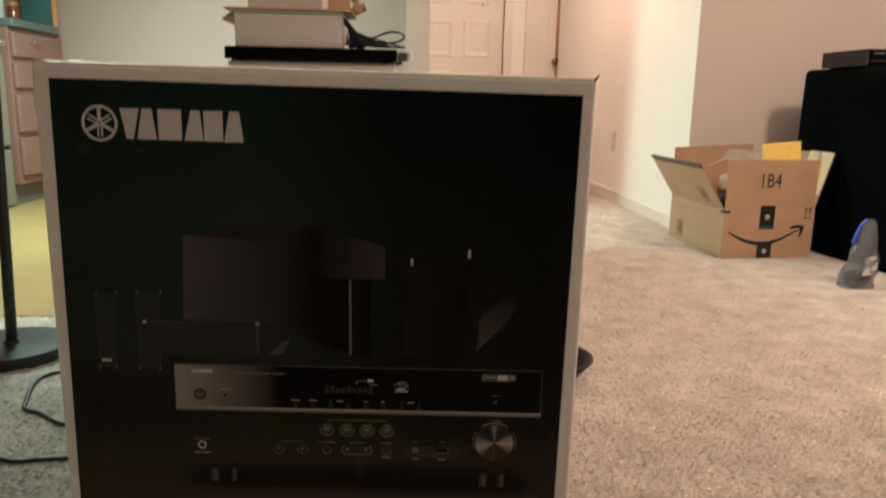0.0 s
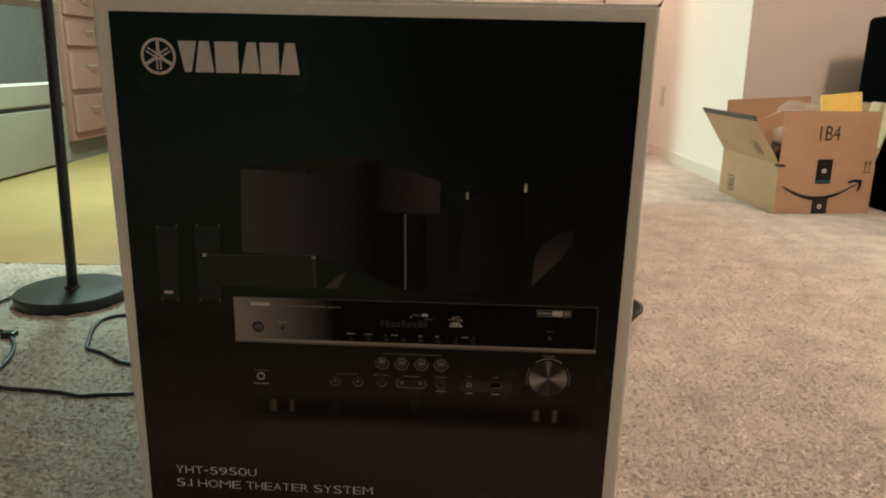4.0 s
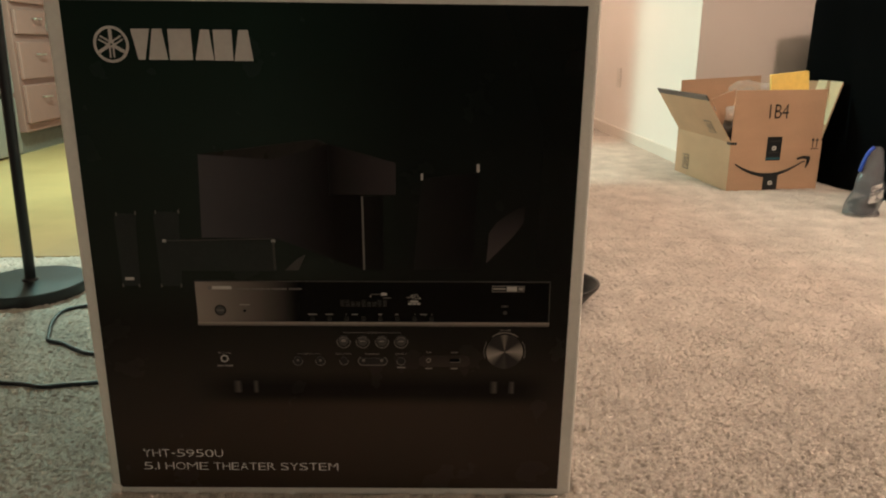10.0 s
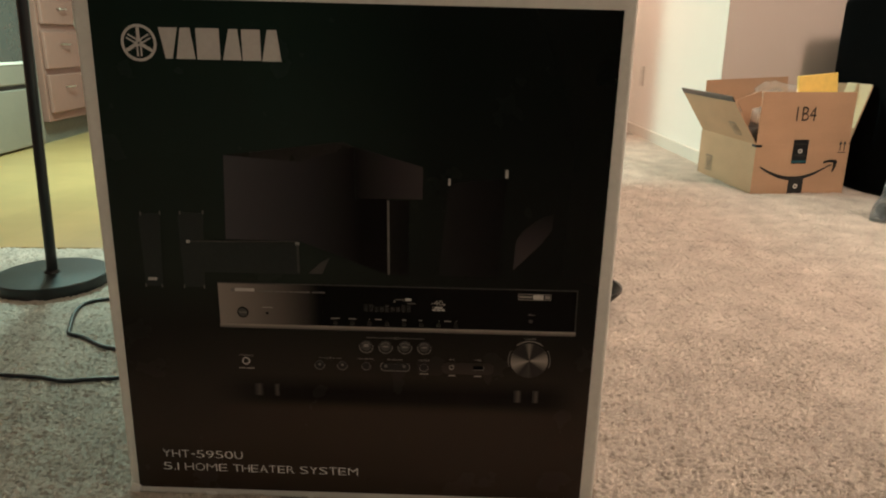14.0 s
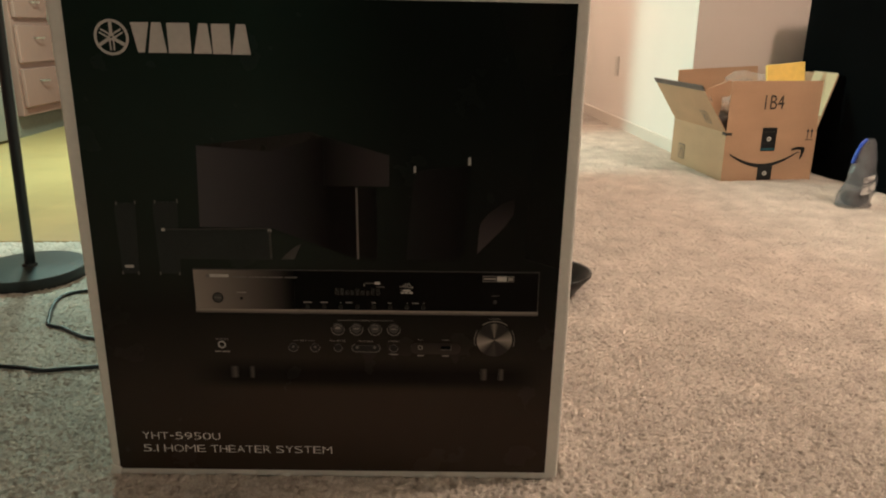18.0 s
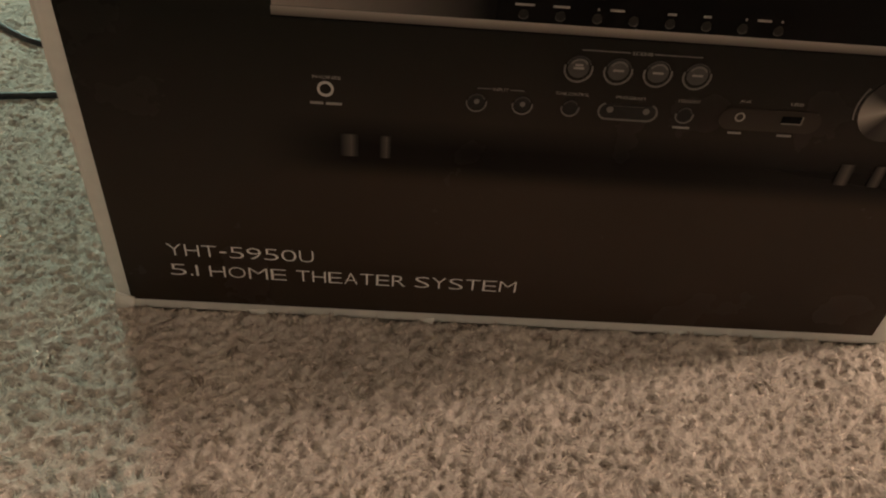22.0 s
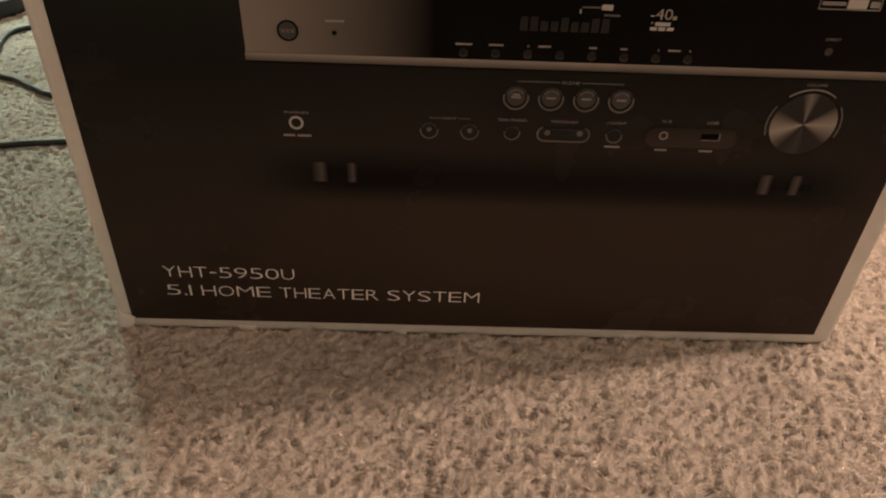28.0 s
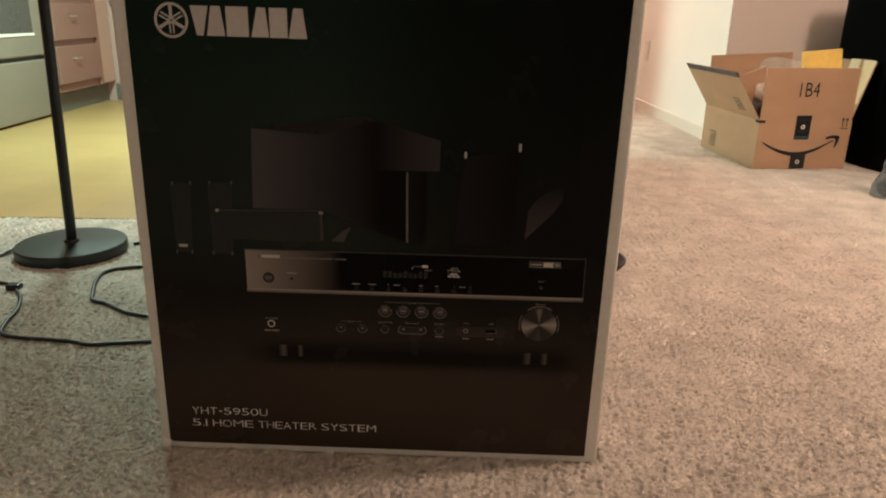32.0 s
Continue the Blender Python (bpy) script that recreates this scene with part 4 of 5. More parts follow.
part("writing", words("PROGRAM", 0.0334, 0.0502, 0.1930, 0.1949, F2), M["ink_text"], front)
part("writing", words("STRAIGHT", 0.0690, 0.0820, 0.1932, 0.1951, F2), M["ink_text"], front)
ink("small_writing", bar(0.0704, 0.0803, 0.1764, 0.1776), M["ink_text"], F2)
ink("program_key", oval(0.0302, 0.1850, 0.0044, steps=14, a0=90, a1=270) + oval(0.0540, 0.1850, 0.0044, steps=14, a0=-90, a1=90), M["ink_dark"], F2)
bm = ring(0.0302, 0.1848, 0.0056, 0.0010, F2, -0.0007, 14, 110, 270)
ring(0.0540, 0.1848, 0.0056, 0.0010, F2, -0.0007, 14, -90, 70, bm=bm)
plate(bar(0.0302, 0.0540, 0.1792, 0.1802), F2, -0.0007, bm)
plate(bar(0.0330, 0.0512, 0.1882, 0.1887), F2, -0.0007, bm)
part("program_key_rim", bm, M["ink_grey"], front)
for x in (0.0315, 0.0526):
    ink("key_mark", oval(x, 0.1860, 0.0020, steps=12), M["ink_grey"], F3)
ink("socket_panel", oval(0.1030, 0.1850, 0.0070, steps=14, a0=90, a1=270) + oval(0.1490, 0.1850, 0.0070, steps=14, a0=-90, a1=90), fade("socket_print", (0.056, 0.045, 0.036), (0.036, 0.029, 0.023), 2, 0.178, 0.192), F2)
part("aux_socket", ring(0.1075, 0.1864, 0.0030, 0.0010, F3, -0.0007, 20), M["ink_text"], front)
ink("usb_socket", bar(0.1322, 0.1442, 0.1840, 0.1886), M["ink_black"], F3)
part("usb_rim", plate(bar(0.1325, 0.1447, 0.1836, 0.1844), -0.0019, -0.0007, plate(bar(0.1437, 0.1447, 0.1844, 0.1888), -0.0019, -0.0007)), M["ink_grey"], front)
part("writing", words("AUX", 0.1044, 0.1112, 0.1955, 0.1974, F2), M["ink_text"], front)
part("writing", words("USB", 0.1340, 0.1414, 0.1955, 0.1974, F2), M["ink_text"], front)
for x0, x1 in ((0.1038, 0.1117), (0.1332, 0.1418)):
    ink("small_writing", bar(x0, x1, 0.1752, 0.1764), M["ink_text"], F2)
part("phones_socket", ring(-0.1315, 0.1874, 0.0047, 0.0014, F2, -0.0007, 24), M["ink_white"], front)
part("writing", words("PHONES", -0.1385, -0.1228, 0.1938, 0.1957, F2), M["ink_text"], front)
for x0, x1 in ((-0.1405, -0.1330), (-0.1315, -0.1224)):
    ink("small_writing", bar(x0, x1, 0.1777, 0.1791), M["ink_text"], F2)
for x, w in ((-0.1188, 0.0052), (-0.0972, 0.0032), (0.1842, 0.0046), (0.2050, 0.0038)):
    sheen = fade("foot_print", (0.006, 0.0055, 0.005), (0.115, 0.100, 0.088), 0, x - w, x + w * 0.25)
    ink("printed_foot", [(x - w, 0.1440), (x + w * 0.3, 0.1440), (x + w * 0.3, 0.1588), (x - w * 0.95, 0.1588)], sheen, F2)
    sheen = fade("foot_print", (0.115, 0.100, 0.088), (0.012, 0.0105, 0.009), 0, x + w * 0.3, x + w)
    ink("printed_foot", [(x + w * 0.31, 0.1440), (x + w, 0.1440), (x + w * 1.05, 0.1588), (x + w * 0.31, 0.1588)], sheen, F2)

# title lines in wide capitals: every letter is drawn out to a wide cell
WIDE = {"-": 0.5, ".": 0.18, "1": 0.15, "M": 1.2, "O": 1.08, "0": 1.05}


def wide_word(text, x0, x1, z0, z1, y):
    gap = 0.20
    unit = (x1 - x0) / (sum(WIDE.get(c, 1.0) for c in text) + gap * (len(text) - 1))
    bm, x, high = bmesh.new(), x0, z1 - z0
    for c in text:
        w = unit * WIDE.get(c, 1.0)
        lo, hi = {"-": (0.42, 0.54), ".": (0.0, 0.14)}.get(c, (0.0, 1.0))
        glyph = words(c, x, x + w, z0 + lo * high, z0 + hi * high, y, 0.017)
        me = bpy.data.meshes.new("glyph")
        glyph.to_mesh(me)
        glyph.free()
        bm.from_mesh(me)
        bpy.data.meshes.remove(me)
        x += w + unit * gap
    return bm


part("model_writing", wide_word("YHT-5950U", -0.2418, -0.1440, 0.0569, 0.0668, F1), M["ink_title"], front, "pale printed model writing")
for text, x0, x1 in (("5.1", -0.2428, -0.2236), ("HOME", -0.2160, -0.1634), ("THEATER", -0.1566, -0.0815), ("SYSTEM", -0.0745, -0.0040)):
    part("title_writing", wide_word(text, x0, x1, 0.0391, 0.0490, F1), M["ink_title"], front, "pale printed title writing")


# ---- open brown shipping box ----
ship = thing("shipping_box", "open brown cardboard shipping box with raised flaps, full of packing", "box", pose(1.288, 1.880, 0, 0, 0, 6.5))
W, D, H, T = 0.354, 0.49, 0.190, 0.004
part("side_panel", slab((0, 0, 0.002), (W, T, H), 0.0002), M["kraft"], ship)
part("side_panel", slab((0, D - T, 0.002), (W, D, H), 0.001), M["kraft"], ship)
part("side_panel", slab((0.0005, T + 0.0005, 0.002), (T, D - T - 0.0005, H), 0.001), M["kraft"], ship)
part("side_panel", slab((W - T, T + 0.0005, 0.002), (W - 0.0005, D - T - 0.0005, H), 0.001), M["kraft"], ship)
part("bottom", slab((T, T, 0.002), (W - T, D - T, 0.006)), M["kraft"], ship)
part("flap", slab((0.001, 0.0, H + 0.0002), (W - 0.004, T, 0.382), 0.0003), M["kraft"], ship)
part("flap", plate([(0.001, 0.0), (W - 0.002, 0.0), (W - 0.002, 0.224), (0.001, 0.206)], 0.0, T), M["kraft"], ship, "", False, pose(0, D - T, H + 0.0006, -3))
left_flap = part("flap", slab((-T, 0.006, 0.0), (0, D - 0.006, 0.205), 0.0012), M["kraft"], ship, "", False, pose(0.004, 0, H + 0.0006, 0, -32))
part("flap_tape", slab((-T - 0.0006, 0.006, 0.184), (0.0006, D - 0.006, 0.2062), 0.0004), M["tape"], left_flap, "strip of black tape along the flap's edge")
right_flap = part("flap", slab((0, 0.006, 0.0), (T, D - 0.006, 0.222), 0.0012), M["kraft"], ship, "", False, pose(W - 0.004, 0, H + 0.0006, 0, 15))
# light falling on the inner face, laid on as a pale sheet
part("liner", slab((-0.0015, 0.008, 0.06), (-0.0004, 0.16, 0.226), 0.0003), M["cream"], right_flap, "pale sheet for the kitchen light on the flap's inner face")
part("tape", slab((0.139, -0.0007, 0.118), (0.196, -0.0002, 0.208)), M["tape"], ship, "black printed tape")
part("tape", slab((0.139, -0.0007, 0.004), (0.196, -0.0002, 0.070)), M["tape"], ship, "black printed tape")
part("tape_band", slab((0.139, -0.0011, 0.122), (0.196, -0.0008, 0.130)), M["tape_blue"], ship)
for z in (0.165, 0.032):
    part("tape_dot", ring(0.168, z, 0.0085, 0.0052, -0.0011, -0.0005, 20), M["ink_white"], ship)
for z in (0.148, 0.190, 0.058):
    part("tape_line", slab((0.146, -0.0011, z), (0.190, -0.0008, z + 0.003)), M["ink_dim"], ship)
part("corner_tape", slab((-0.001, -0.0008, 0.180), (0.022, -0.0003, 0.190)), M["tape"], ship)
part("corner_tape", slab((-0.0008, -0.0007, 0.180), (-0.0003, 0.03, 0.190)), M["tape"], ship)
# curved printed stroke with a hooked end
bm = bmesh.new()
up, lo = [], []
for k in range(33):
    u = k / 32
    x = 0.024 + 0.272 * u
    z = 0.108 - 0.046 * math.sin(math.pi * min(1, u * 1.04)) ** 0.9 + 0.004 * u
    w = 0.0016 + 0.0075 * math.sin(math.pi * (0.1 + 0.86 * u)) ** 1.2
    up.append((x, z + w * 0.6))
    lo.append((x, z - w))
for k in range(32):
    plate([lo[k], lo[k + 1], up[k + 1], up[k]], -0.0013, -0.0002, bm)
part("curved_stroke", bm, M["tape"], ship, "curved black printed stroke")
bm = plate([(0.262, 0.126), (0.285, 0.133), (0.310, 0.132), (0.316, 0.126), (0.312, 0.105), (0.302, 0.085), (0.298, 0.087), (0.303, 0.108), (0.300, 0.121), (0.284, 0.123), (0.264, 0.118)], -0.0013, -0.0002)
part("hooked_tip", bm, M["tape"], ship)
part("size_code", words("1B4", 0.134, 0.208, 0.277, 0.330, -0.0009, 0.004), M["tape"], ship, "black printed size code")
for x in (0.318, 0.334):
    bm = plate(bar(x - 0.0016, x + 0.0016, 0.165, 0.192), -0.0009, -0.0002)
    plate([(x - 0.006, 0.190), (x + 0.006, 0.190), (x, 0.203)], -0.0009, -0.0002, bm)
    part("up_arrow", bm, M["tape"], ship)
part("arrow_rule", slab((0.311, -0.0009, 0.158), (0.341, -0.0002, 0.161)), M["tape"], ship)


def stamp(y0, z0, w, h, parent, x=-0.0006):
    o = part("stamp_frame", slab((x, y0, z0), (x + 0.0005, y0 + w, z0 + h)), M["tape"], parent)
    part("stamp_field", slab((x - 0.0004, y0 + 0.004, z0 + 0.004), (x - 0.0001, y0 + w - 0.004, z0 + h - 0.004)), M["kraft"], parent)
    for k in range(5):
        part("stamp_line", slab((x - 0.0008, y0 + 0.010 + k * 0.008, z0 + 0.010), (x - 0.0005, y0 + 0.013 + k * 0.008, z0 + h - 0.010)), M["tape"], parent)
    return o


stamp(0.355, 0.03, 0.06, 0.062, ship)
stamp(0.09, 0.03, 0.06, 0.055, left_flap, -T - 0.0006)


def skew(p):
    """The box has been pushed out of square."""
    return Vector((p.x * 1.065 + 0.07 * p.y, p.y * 1.01, p.z))


for ob in list(ship.children_recursive):
    way = ob.matrix_basis if ob.parent == ship else ob.parent.matrix_basis @ ob.matrix_basis
    back = way.inverted()
    for v in ob.data.vertices:
        v.co = back @ skew(way @ v.co)


def pillow(name, size, at, material, parent, label="", seed=0.0):
    """A puffed, creased packing pillow."""
    bm = bmesh.new()
    bmesh.ops.create_grid(bm, x_segments=16, y_segments=12, size=1)
    low = bmesh.ops.duplicate(bm, geom=list(bm.verts) + list(bm.edges) + list(bm.faces))
    lower = {v for v in low["geom"] if isinstance(v, bmesh.types.BMVert)}
    for v in bm.verts:
        x, y = v.co.x, v.co.y
        puff = max(0, (1 - x**4) * (1 - y**4)) ** 0.5
        crease = 1 + 0.35 * noise.noise(Vector((x * 3, y * 3, seed)))
        v.co = Vector((x * size[0] * (1 - 0.08 * puff), y * size[1] * (1 - 0.08 * puff), (-1 if v in lower else 1) * size[2] * puff * crease + 0.004 * noise.noise(Vector((x * 6, y * 6, seed + 3)))))
    bmesh.ops.remove_doubles(bm, verts=bm.verts, dist=0.0005)
    return part(name, bm, material, parent, label, True, at)


def pillow_thing(name, size, at, material, label, category, seed):
    at = at.copy()
    at.translation = skew(at.translation)
    t = thing(name, label, category, ship.matrix_basis @ at)
    pillow("film", size, pose(0, 0, 0), material, t, "", seed)
    return t


pillow_thing("air_pillow", (0.10, 0.07, 0.030), pose(0.15, 0.20, 0.335, 14, -4, 20), M["film"], "clear plastic air pillow packed in the box", "packing", 1.0)
pillow_thing("air_pillow", (0.09, 0.06, 0.03), pose(0.21, 0.28, 0.365, -12, 10, -15), M["film"], "clear plastic air pillow packed in the box", "packing", 4.0)
pillow_thing("air_pillow", (0.05, 0.05, 0.024), pose(0.052, 0.075, 0.268, 30, 35, 10), M["film"], "crinkled clear plastic pillow beside the box's side", "packing", 7.0)
pillow_thing("air_pillow", (0.13, 0.16, 0.05), pose(0.18, 0.24, 0.26, 0, 0, 0), M["film"], "clear plastic air pillow packed in the box", "packing", 9.0)
pillow_thing("black_pouch", (0.10, 0.16, 0.06), pose(0.112, 0.17, 0.178, 0, 8, 0), M["black"], "black plastic pouch deep in the box", "pouch", 2.0)
pillow_thing("grey_pouch", (0.14, 0.20, 0.05), pose(0.19, 0.25, 0.12, 0, 0, 0), M["grey_card"], "pale folded paper packing in the box", "packing", 3.0)
env = thing("padded_envelope", "yellow padded envelope standing in the box", "envelope", ship.matrix_basis @ pose(0.288, 0.095, 0.292, 86, 0, 3) @ pose(0, 0, 0, 0, 0, 5))
part("paper", slab((-0.084, -0.15, -0.006), (0.084, 0.15, 0.006), 0.0045, 3), M["envelope"], env, "", True)
leaf = thing("cardboard_sheet", "loose brown cardboard insert leaning in the box", "cardboard", ship.matrix_basis @ pose(0, 0, 0))
part("sheet", plate([(0.012, 0.196), (0.030, 0.196), (0.048, 0.300), (0.082, 0.322), (0.076, 0.378), (-0.022, 0.341), (0.004, 0.300)], 0.135, 0.139), M["kraft"], leaf)

# ---- grey plastic bag ----
bag = thing("plastic_bag", "grey translucent plastic bag with a blue zip edge on carpet", "bag", pose(1.560, 1.462, 0))
bm = bmesh.new()
rings = []
prof = [(0.0, 0.052, 0.038), (0.012, 0.060, 0.044), (0.05, 0.057, 0.042), (0.10, 0.050, 0.034), (0.15, 0.038, 0.024), (0.19, 0.027, 0.013), (0.215, 0.022, 0.007), (0.226, 0.012, 0.003)]
TURNS = 56
for q in range(43):
    z = 0.226 * q / 42
    k = max(i for i in range(len(prof) - 1) if prof[i][0] <= z + 1e-9)
    u = (z - prof[k][0]) / (prof[k + 1][0] - prof[k][0])
    rx, ry = (prof[k][1] * (1 - u) + prof[k + 1][1] * u, prof[k][2] * (1 - u) + prof[k + 1][2] * u)
    r = []
    for k in range(TURNS):
        a = 2 * math.pi * k / TURNS
        p = Vector((math.cos(a), math.sin(a), z * 14))
        crease = 0.08 - 0.30 * abs(noise.noise(p * 1.2)) - 0.12 * abs(noise.noise(p * 3.4 + Vector((4, 1, 7))))
        w = 1 + 0.14 * noise.noise(p * 1.1) + crease * min(1, z / 0.03)
        r.append(bm.verts.new((rx * w * math.cos(a) + 0.10 * z, ry * w * math.sin(a), z + 0.004 * math.sin(3 * a) * (z > 0.02))))
    rings.append(r)
for a, b in zip(rings, rings[1:]):
    for k in range(TURNS):
        bm.faces.new((a[k], a[(k + 1) % TURNS], b[(k + 1) % TURNS], b[k]))
bm.faces.new(rings[0][::-1])
bm.faces.new(rings[-1])
part("film", bm, M["bag"], bag, "", True)
part("zip_edge", tube(glide([(0.010, 0.002, 0.226), (-0.006, 0.000, 0.212), (-0.019, -0.002, 0.186), (-0.030, -0.004, 0.150)], 6), 0.0055, 8), M["film_shade"], bag, "blue zip edge", True)
pill = bmesh.new()
bmesh.ops.create_icosphere(pill, subdivisions=3, radius=1)
for v in pill.verts:
    v.co = Vector((v.co.x * 0.044, v.co.y * 0.030, 0.034 + v.co.z * 0.031)) * (1 + 0.12 * noise.noise(v.co * 3))
part("contents", pill, M["black"], bag, "dark contents at the bottom", True)


def bag_mark(z0, z1, a0, a1, bend):
    """A white printed patch that follows the bag's rounded side."""
    bm = bmesh.new()
    n = 10
    rows = []
    for j in range(n + 1):
        u = j / n
        a = radians(a0 + (a1 - a0) * u)
        cols = []
        for z in (z0 + bend * u * u, z1 + bend * 0.6 * u):
            rx, ry = 0.062 - 0.14 * z, 0.046 - 0.12 * z
            for off in (1.05, 1.02):
                cols.append(bm.verts.new((rx * off * math.cos(a) + 0.10 * z, ry * off * math.sin(a), z)))
        rows.append(cols)
    for p, q in zip(rows, rows[1:]):
        for i, k in ((0, 2), (2, 3), (3, 1), (1, 0)):
            bm.faces.new((p[i], p[k], q[k], q[i]))
    for r in (rows[0], rows[-1]):
        bm.faces.new((r[0], r[2], r[3], r[1]))
    part("white_mark", bm, M["ink_white"], bag, "white printed mark")


bag_mark(0.090, 0.108, -104, -58, 0.012)
bag_mark(0.052, 0.084, -104, -46, 0.020)

# ---- black cloth-covered cabinet with a player on it ----
cab = thing("covered_cabinet", "tall black cloth-covered cabinet with soft rounded edges", "cabinet", pose(1.718, 2.22, 0, 0, 0, 7))
bm = slab((0.0, -1.0, 0.004), (0.62, 0.0, 0.728), 0.022, 4)
bmesh.ops.subdivide_edges(bm, edges=[e for e in bm.edges if e.calc_length() > 0.25], cuts=18, use_grid_fill=True)
for v in bm.verts:
    fold = 0.006 * math.sin(v.co.y * 21 + 2 * noise.noise(Vector((0, v.co.y * 2, v.co.z)))) * (1 - v.co.z * 0.6) + 0.006 * noise.noise(v.co * 5)
    if v.co.x < 0.1:
        v.co.x += fold
part("cover", bm, M["cloth"], cab, "", True)
edge = [(0.004, -0.985, 0.715), (0.002, -0.6, 0.717), (0.004, -0.3, 0.716), (0.010, -0.03, 0.715)]
part("top_seam", tube(glide(edge, 6), 0.0032, 8), M["cloth"], cab, "stitched seam along the upper edge", True)
part("corner_seam", tube(glide([(0.006, -0.006, 0.02), (0.008, -0.004, 0.25), (0.007, -0.005, 0.5), (0.008, -0.006, 0.71)], 6), 0.003, 8), M["cloth"], cab, "", True)
part("hem", slab((-0.004, -0.99, 0.004), (0.004, -0.005, 0.028), 0.002), M["cloth"], cab, "folded hem at the carpet")
dvr = thing("video_player", "flat black set-top player lying on the black cabinet", "player", pose(1.735, 2.13, 0.7285, 0, 0, 5))
part("case", slab((0, -0.26, 0.0035), (0.36, 0.0, 0.062), 0.003), M["black"], dvr)
part("front_panel", slab((0.004, -0.2645, 0.008), (0.356, -0.2605, 0.060), 0.001), M["ink_black"], dvr, "glossy black front")
part("slot", slab((0.01, -0.2665, 0.016), (0.20, -0.265, 0.024)), M["ink_dark"], dvr)
part("badge", slab((0.02, -0.2662, 0.044), (0.06, -0.265, 0.049)), M["ink_grey"], dvr)
for x in (0.03, 0.33):
    for y in (-0.23, -0.03):
        part("foot", lathe([(0, 0), (0.012, 0), (0.012, 0.006), (0, 0.006)], 14), M["black"], dvr, "", False, pose(x, y, 0))

# ---- side table with a slim player, a white box and an opened parcel ----
stand = thing("side_cabinet", "pale grey side cabinet behind the carton", "cabinet")
# unseen depth, drawn out to shade the right carpet from the kitchen lamp
part("carcass", slab((-0.392, 1.265, 0.01), (0.056, 2.10, 0.668), 0.003), M["grey_card"], stand)
part("door_panel", slab((-0.385, 1.258, 0.06), (0.050, 1.2648, 0.66), 0.002), M["grey_card"], stand)
player = thing("slim_player", "slim black player on the side cabinet", "player")
part("case", slab((-0.397, 1.25, 0.6725), (0.062, 1.52, 0.7045), 0.003), M["ink_black"], player)
part("rear_rail", slab((-0.39, 1.30, 0.6685), (0.056, 1.50, 0.6722)), M["grey_card"], player)
for x in (-0.36, 0.03):
    part("foot", slab((x - 0.01, 1.28, 0.6685), (x + 0.01, 1.30, 0.672)), M["black"], player)
plug = thing("cable_plug", "grey and white cable plug beside the player", "plug")
part("sleeve", slab((0.064, 1.31, 0.678), (0.088, 1.335, 0.702), 0.004), M["ink_dim"], plug)
part("tip", slab((0.0885, 1.306, 0.675), (0.105, 1.338, 0.706), 0.005), M["white_plastic"], plug)
part("rest", slab((0.058, 1.31, 0.6685), (0.075, 1.335, 0.6775)), M["black"], plug)
wb = thing("white_box", "plain white box lying on the slim player", "box")
part("tray", slab((-0.372, 1.27, 0.7055), (-0.088, 1.47, 0.792), 0.002), M["grey_card"], wb)
part("lid", slab((-0.374, 1.268, 0.7925), (-0.086, 1.472, 0.800), 0.002), M["grey_card"], wb)
par = thing("opened_parcel", "opened brown cardboard parcel on the white box", "parcel")
part("base_sheet", slab((-0.40, 1.262, 0.8010), (-0.06, 1.47, 0.806), 0.001), M["kraft"], par)
part("flap", slab((-0.05, 0, -0.003), (0, 0.16, 0.0), 0.001), M["kraft"], par, "", False, pose(-0.37, 1.28, 0.806, 0, -38))
part("flap", slab((0, 0, -0.003), (0.05, 0.16, 0.0), 0.001), M["kraft"], par, "", False, pose(-0.075, 1.28, 0.806, 0, -25))
part("wall", slab((-0.37, 1.46, 0.8065), (-0.08, 1.464, 0.88), 0.001), M["kraft"], par)
part("inner_box", slab((-0.34, 1.29, 0.8065), (-0.14, 1.44, 0.87), 0.003), M["grey_card"], par)
for k, (x, z, w, h, tilt) in enumerate(((-0.060, 0.815, 0.030, 0.022, 30), (-0.044, 0.832, 0.026, 0.020, -24), (-0.066, 0.842, 0.022, 0.026, 58))):
    bm = plate([(0, 0), (w * 0.55, -h * 0.2), (w, h * 0.1), (w * 0.86, h * 0.5), (w * 0.95, h), (w * 0.4, h * 0.8), (w * 0.1, h)], -0.0015, 0.0015)
    part("torn_piece", bm, M["kraft"], par, "ragged torn strip of cardboard", False, pose(x, 1.275 + 0.008 * k, z, 0, tilt))
loop = thing("cable_bundle", "bundle of thin black cables hanging beside the white box", "cable")
bm = tube(glide([(-0.085, 1.30, 0.775), (-0.05, 1.29, 0.742), (-0.01, 1.28, 0.735), (0.04, 1.278, 0.752), (0.075, 1.278, 0.748), (0.078, 1.278, 0.735), (0.045, 1.28, 0.724), (-0.01, 1.29, 0.728), (-0.07, 1.31, 0.745)], 6), 0.0028, 8)
part("cord", bm, M["cable"], loop, "", True)
for k in range(9):
    a = k * 2.4
    pts = [(-0.080 + 0.004 * k, 1.285, 0.716), (-0.060 + 0.012 * math.cos(a), 1.28 + 0.004 * k, 0.738 + 0.014 * math.sin(a)), (-0.030 + 0.016 * math.sin(a), 1.282, 0.728 + 0.012 * math.cos(a)), (0.004 + 0.010 * k, 1.284, 0.712)]
    part("cord", tube(glide(pts, 5), 0.0026, 6), M["cable"], loop, "", True)
